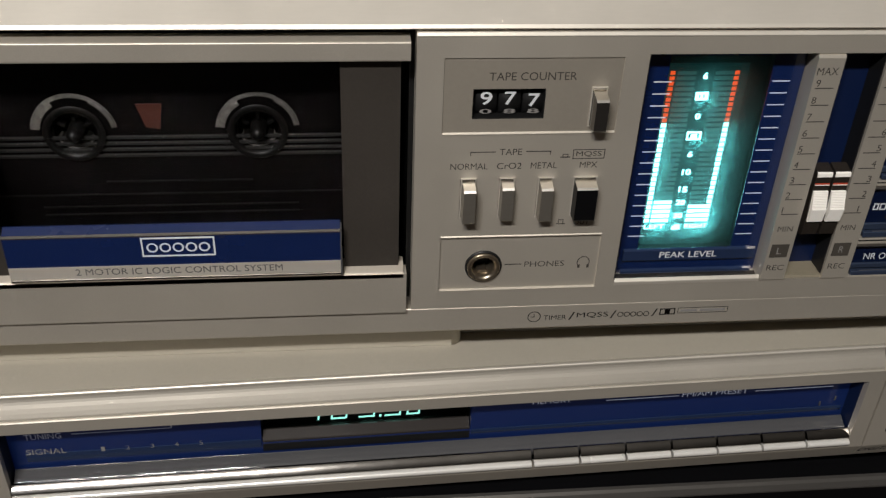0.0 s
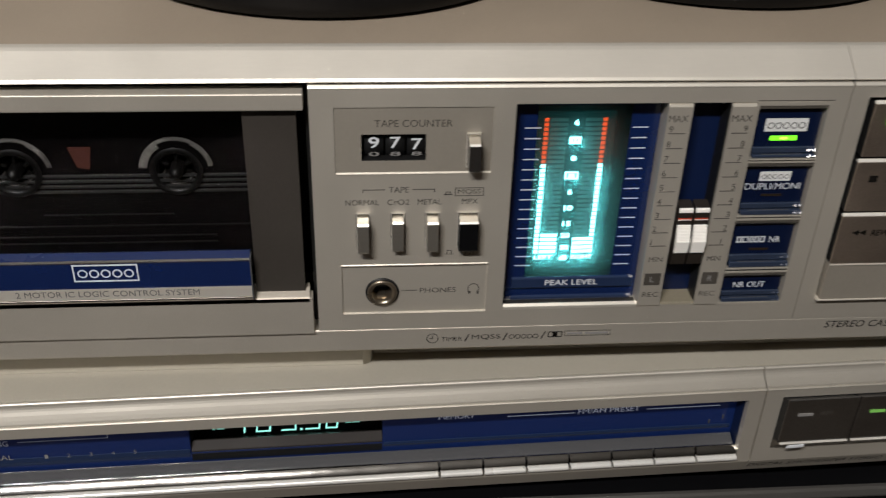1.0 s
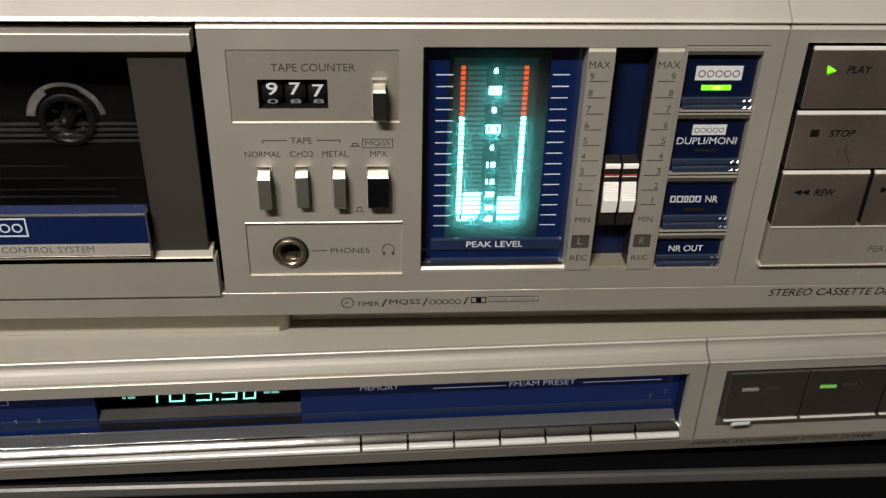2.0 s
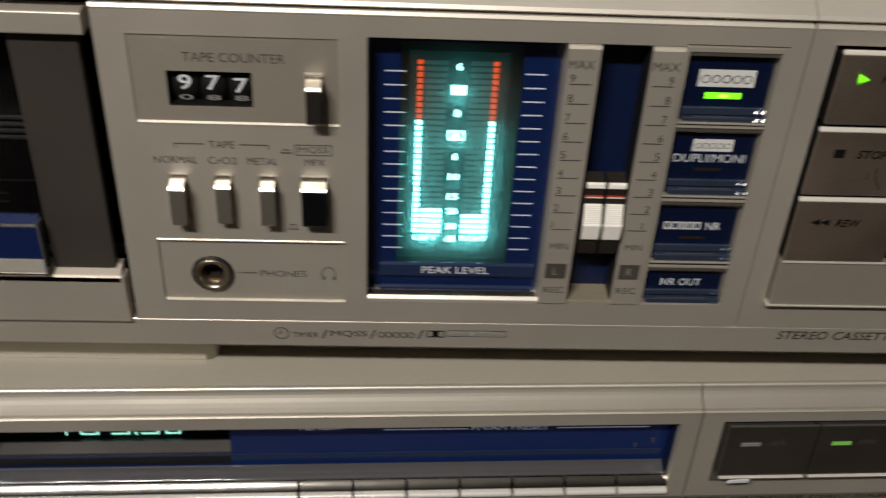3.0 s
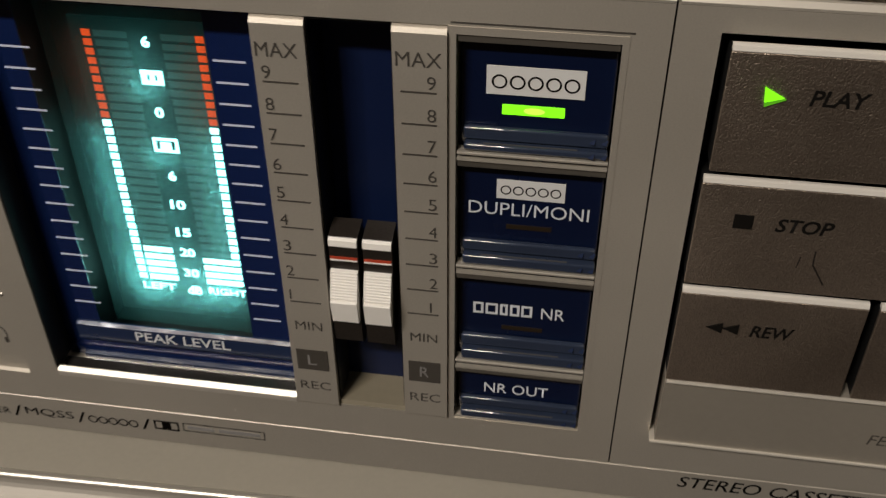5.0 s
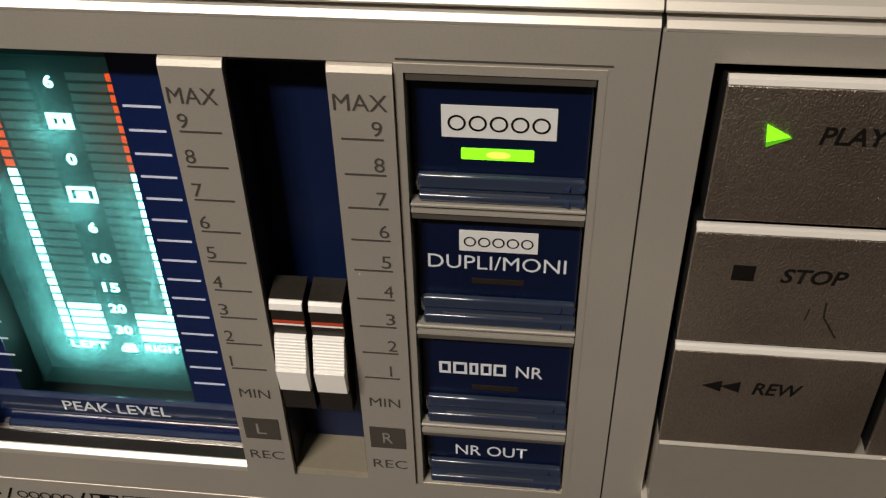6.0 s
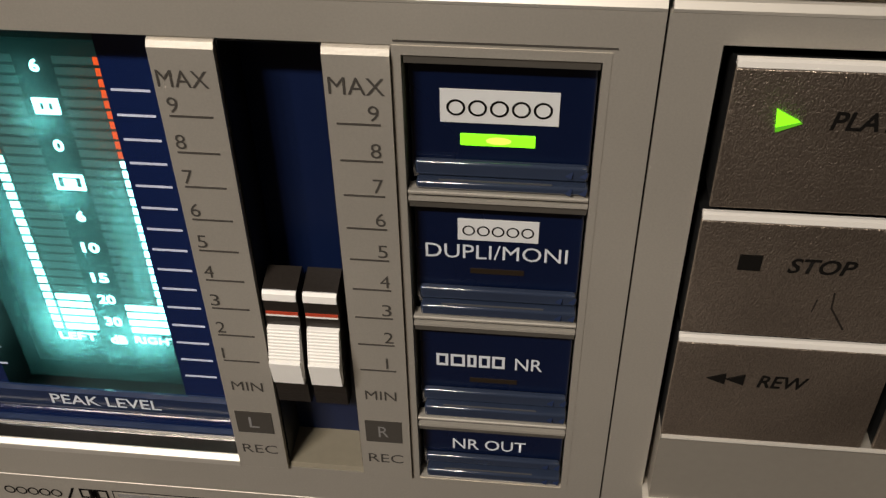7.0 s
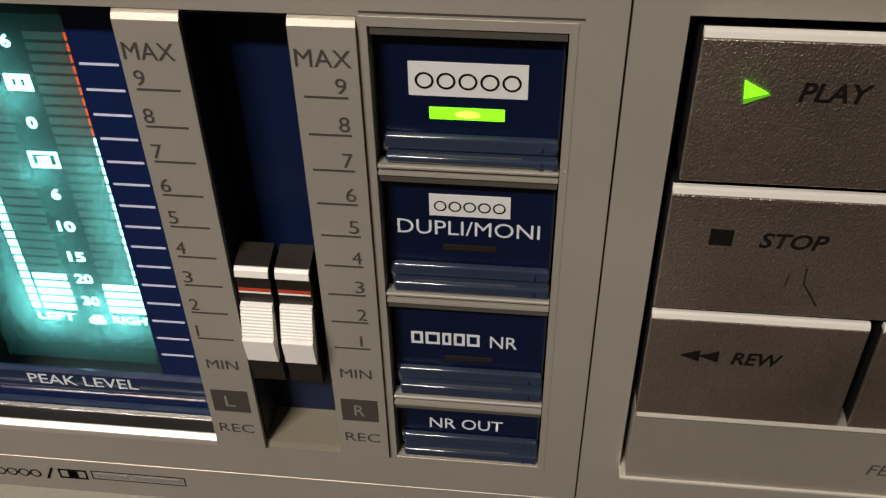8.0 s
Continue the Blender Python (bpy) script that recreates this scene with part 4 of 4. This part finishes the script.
for pts in ([(18.34, 19.13), (18.36, 19.13), (18.375, 18.92), (18.56, 18.62), (18.54, 18.61), (18.355, 18.91)], [(18.19, 19.03), (18.205, 19.03), (18.18, 18.85), (18.165, 18.85)]):
    dp("scratch", poly(pts, KF, 0.004), KNOB)
dp("key_sill", prism([(-0.17, 15.41), (-0.18, 16.60), (-0.20, 16.64), (-0.19, 16.665), (0.50, 16.70), (0.50, 15.42), (0.0, 15.42)], 16.87, 22.58), ALU_INSET, "champagne sill below the keys")
dp("sill_edge", prism([(-0.202, 16.635), (-0.212, 16.655), (-0.202, 16.675), (-0.17, 16.685), (-0.17, 16.635)], 16.885, 22.57), ALU_LIGHT, "bright upper edge of the sill")
dp("field_lip", prism([(-0.185, 15.375), (-0.205, 15.395), (-0.20, 15.42), (-0.165, 15.43), (0.5, 15.40), (0.5, 15.36), (0.0, 15.36)], 16.80, 22.58), ALU_LIGHT)
dt("FEATHER TOUCH", 19.76, 21.98, 15.93, 0.20, -0.176, slant=0.2)

# ---- cassette door ----
door = dp("cassette_door", plate(-9.30, 1.98, 14.58, 15.82, -0.10, 0.30), ALU, "cassette door with a clear window and blue name strip")
dp("door_top_bar", prism([(-0.12, 21.62), (-0.13, 21.65), (-0.13, 22.04), (-0.12, 22.06), (-0.08, 22.075), (0.10, 22.08), (0.40, 22.08), (0.40, 21.62)], -9.30, 1.98), ALU, "", door)
dp("door_ledge", prism([(-0.10, 15.82), (-0.06, 15.86), (0.20, 16.02), (0.36, 16.05), (0.36, 15.70), (-0.10, 15.70)], -9.25, 1.90), ALU_INSET, "", door)
dp("door_side", plate(0.42, 1.78, 15.9, 21.60, 0.10, 0.30), DOOR, "dark textured side of the door", door)
dp("door_side", plate(-9.08, -7.72, 15.9, 21.60, 0.10, 0.30), DOOR, "dark textured side of the door", door)
dp("well_back", plate(-9.4, 2.1, 14.4, 22.25, 3.4, 3.5), BLACK)
dp("well_side", box(2.0, 2.1, 0.56, 3.4, 14.4, 22.25), BLACK)
dp("well_side", box(-9.5, -9.4, 0.56, 3.4, 14.4, 22.25), BLACK)
dp("well_top", box(-9.4, 2.0, 0.35, 3.4, 22.2, 22.29), BLACK)
pane = dp("window_pane", plate(-7.72, 0.42, 17.30, 21.60, 0.20, 0.28), GLASS, "clear plastic window", door)
pane.visible_shadow = False
strip = dp("name_strip", prism([(0.10, 16.38), (-0.20, 16.38), (-0.20, 17.20), (-0.16, 17.24), (0.06, 17.38), (0.10, 17.38)], -7.60, 0.33), BLUE, "blue name strip with a framed sign", door)
dp("strip_band", prism([(0.10, 16.02), (-0.21, 16.03), (-0.215, 16.37), (0.10, 16.375)], -7.60, 0.33), ALU_LIGHT, "silver band with small lettering", door)
dp("strip_edge", prism([(-0.205, 17.20), (-0.21, 17.23), (-0.16, 17.27), (-0.15, 17.24)], -7.62, 0.35), CHROME, "", door)
dp("strip_foot", smooth(prism([(0.10, 15.87), (-0.12, 15.875), (-0.20, 15.91), (-0.23, 15.96), (-0.225, 16.00), (-0.20, 16.015), (0.10, 16.015)], -7.60, 0.33)), CHROME, "rounded clear foot of the strip", door)
dp("strip_edge", box(0.33, 0.37, -0.21, 0.10, 15.92, 17.30), ACRYLIC, "", door)
dp("logo_frame", plate(-4.42, -2.68, 16.62, 17.17, -0.212, -0.20, [(-4.38, -2.72, 16.66, 17.13)]), PRINT_WHITE, "thin pale frame round a plain sign", door)
mark_sign(-4.32, -2.78, 16.88, -0.21, PRINT_WHITE, door, 0.16)
dt("2 MOTOR IC LOGIC CONTROL SYSTEM", -6.05, -1.10, 16.22, 0.19, -0.215, PRINT_MID, door)

# ---- cassette in its well ----
HX = -3.68
tape = thing("cassette", Matrix.Translation(Vector((HX, 1.1, 16.0)) * CM), "dark smoked compact cassette seated behind the deck window", "cassette")
CS = Vector((-HX, -1.3, -16.0))


def cp(name, bm, material, label=""):
    bmesh.ops.translate(bm, vec=CS, verts=bm.verts)
    return part(name, bm, material, tape, label)


HZ = 19.34
cp("shell", plate(HX - 5.02, HX + 5.02, 15.9, 22.1, 1.3, 2.1, [(HX - 2.6, HX - 1.65, HZ - 0.48, HZ + 0.48), (HX + 1.65, HX + 2.6, HZ - 0.48, HZ + 0.48)]), CASSETTE)
for s in (-1, 1):
    cx = HX + s * 2.125
    for a0, a1, r0, r1 in ((8, 62, 0.86, 0.99), (62, 120, 0.90, 1.0), (120, 174, 0.78, 1.0)):
        cp("printed_arc", lathe([(r0, 1.27), (r1, 1.27), (r1, 1.30)], cx, HZ, 40, "y", a0, a1), REEL, "worn grey printed arc round the reel hole")
    cp("reel_hole", lathe([(0.72, 1.20), (0.66, 1.16), (0.55, 1.18), (0.52, 1.5)], cx, HZ, 40), HUB)
    cp("reel_ring", lathe([(0.46, 1.32), (0.44, 1.28), (0.40, 1.30), (0.39, 1.6)], cx, HZ, 32, "y", 195, 350), REEL)
    cp("spindle", lathe([(0.005, 0.95), (0.10, 0.98), (0.18, 1.1), (0.20, 1.6)], cx, HZ, 20), HUB, "dark drive spindle")
    for a in range(0, 360, 60):
        t = cp("hub_tooth", box(cx - 0.04, cx + 0.04, 1.35, 1.6, HZ + 0.26, HZ + 0.44, 0.01), HUB)
        p0 = (Vector((cx, 0, HZ)) + CS) * CM
        t.data.transform(Matrix.Translation(p0) @ Matrix.Rotation(radians(a), 4, "Y") @ Matrix.Translation(-p0))
cp("orange_label", poly([(HX - 0.66, HZ + 0.72), (HX - 0.06, HZ + 0.72), (HX - 0.16, HZ + 0.06), (HX - 0.48, HZ + 0.12)], 1.3, 0.02), TAPE_RED, "small orange patch of the cassette label")
for i, z in enumerate((19.20, 19.04, 18.88, 18.72)):
    cp("shell_rib", prism([(1.30, z - 0.05), (1.24, z - 0.03), (1.24, z + 0.02), (1.30, z + 0.04)], HX - 4.9, HX + 4.9), CASSETTE_RIB)
for i, (z, a, b) in enumerate(((17.62, 4.4, 4.9), (17.28, 3.2, 3.0), (17.06, 3.2, 3.0), (17.98, 1.6, 1.9))):
    cp("shell_rib", prism([(1.30, z - 0.03), (1.25, z - 0.015), (1.25, z + 0.015), (1.30, z + 0.03)], HX - a, HX + b), HUB)

# ---- two black round-bottomed things on the deck ----
for cx, cy, r in ((2.50, 9.2, 6.7), (15.1, 10.0, 6.7)):
    base = thing("round_base", Matrix.Translation(Vector((cx, cy, 22.905)) * CM), "black glossy round base standing on the deck cover", "base", "round bases on the deck")
    part("body", lathe([(0.01, 0.0), (r - 0.5, 0.0), (r - 0.15, 0.15), (r, 0.5), (r, 1.5), (r - 0.2, 1.8), (r - 0.9, 2.0), (0.01, 2.1)], 0, 0, 64, "z"), BLACK_METAL, base)
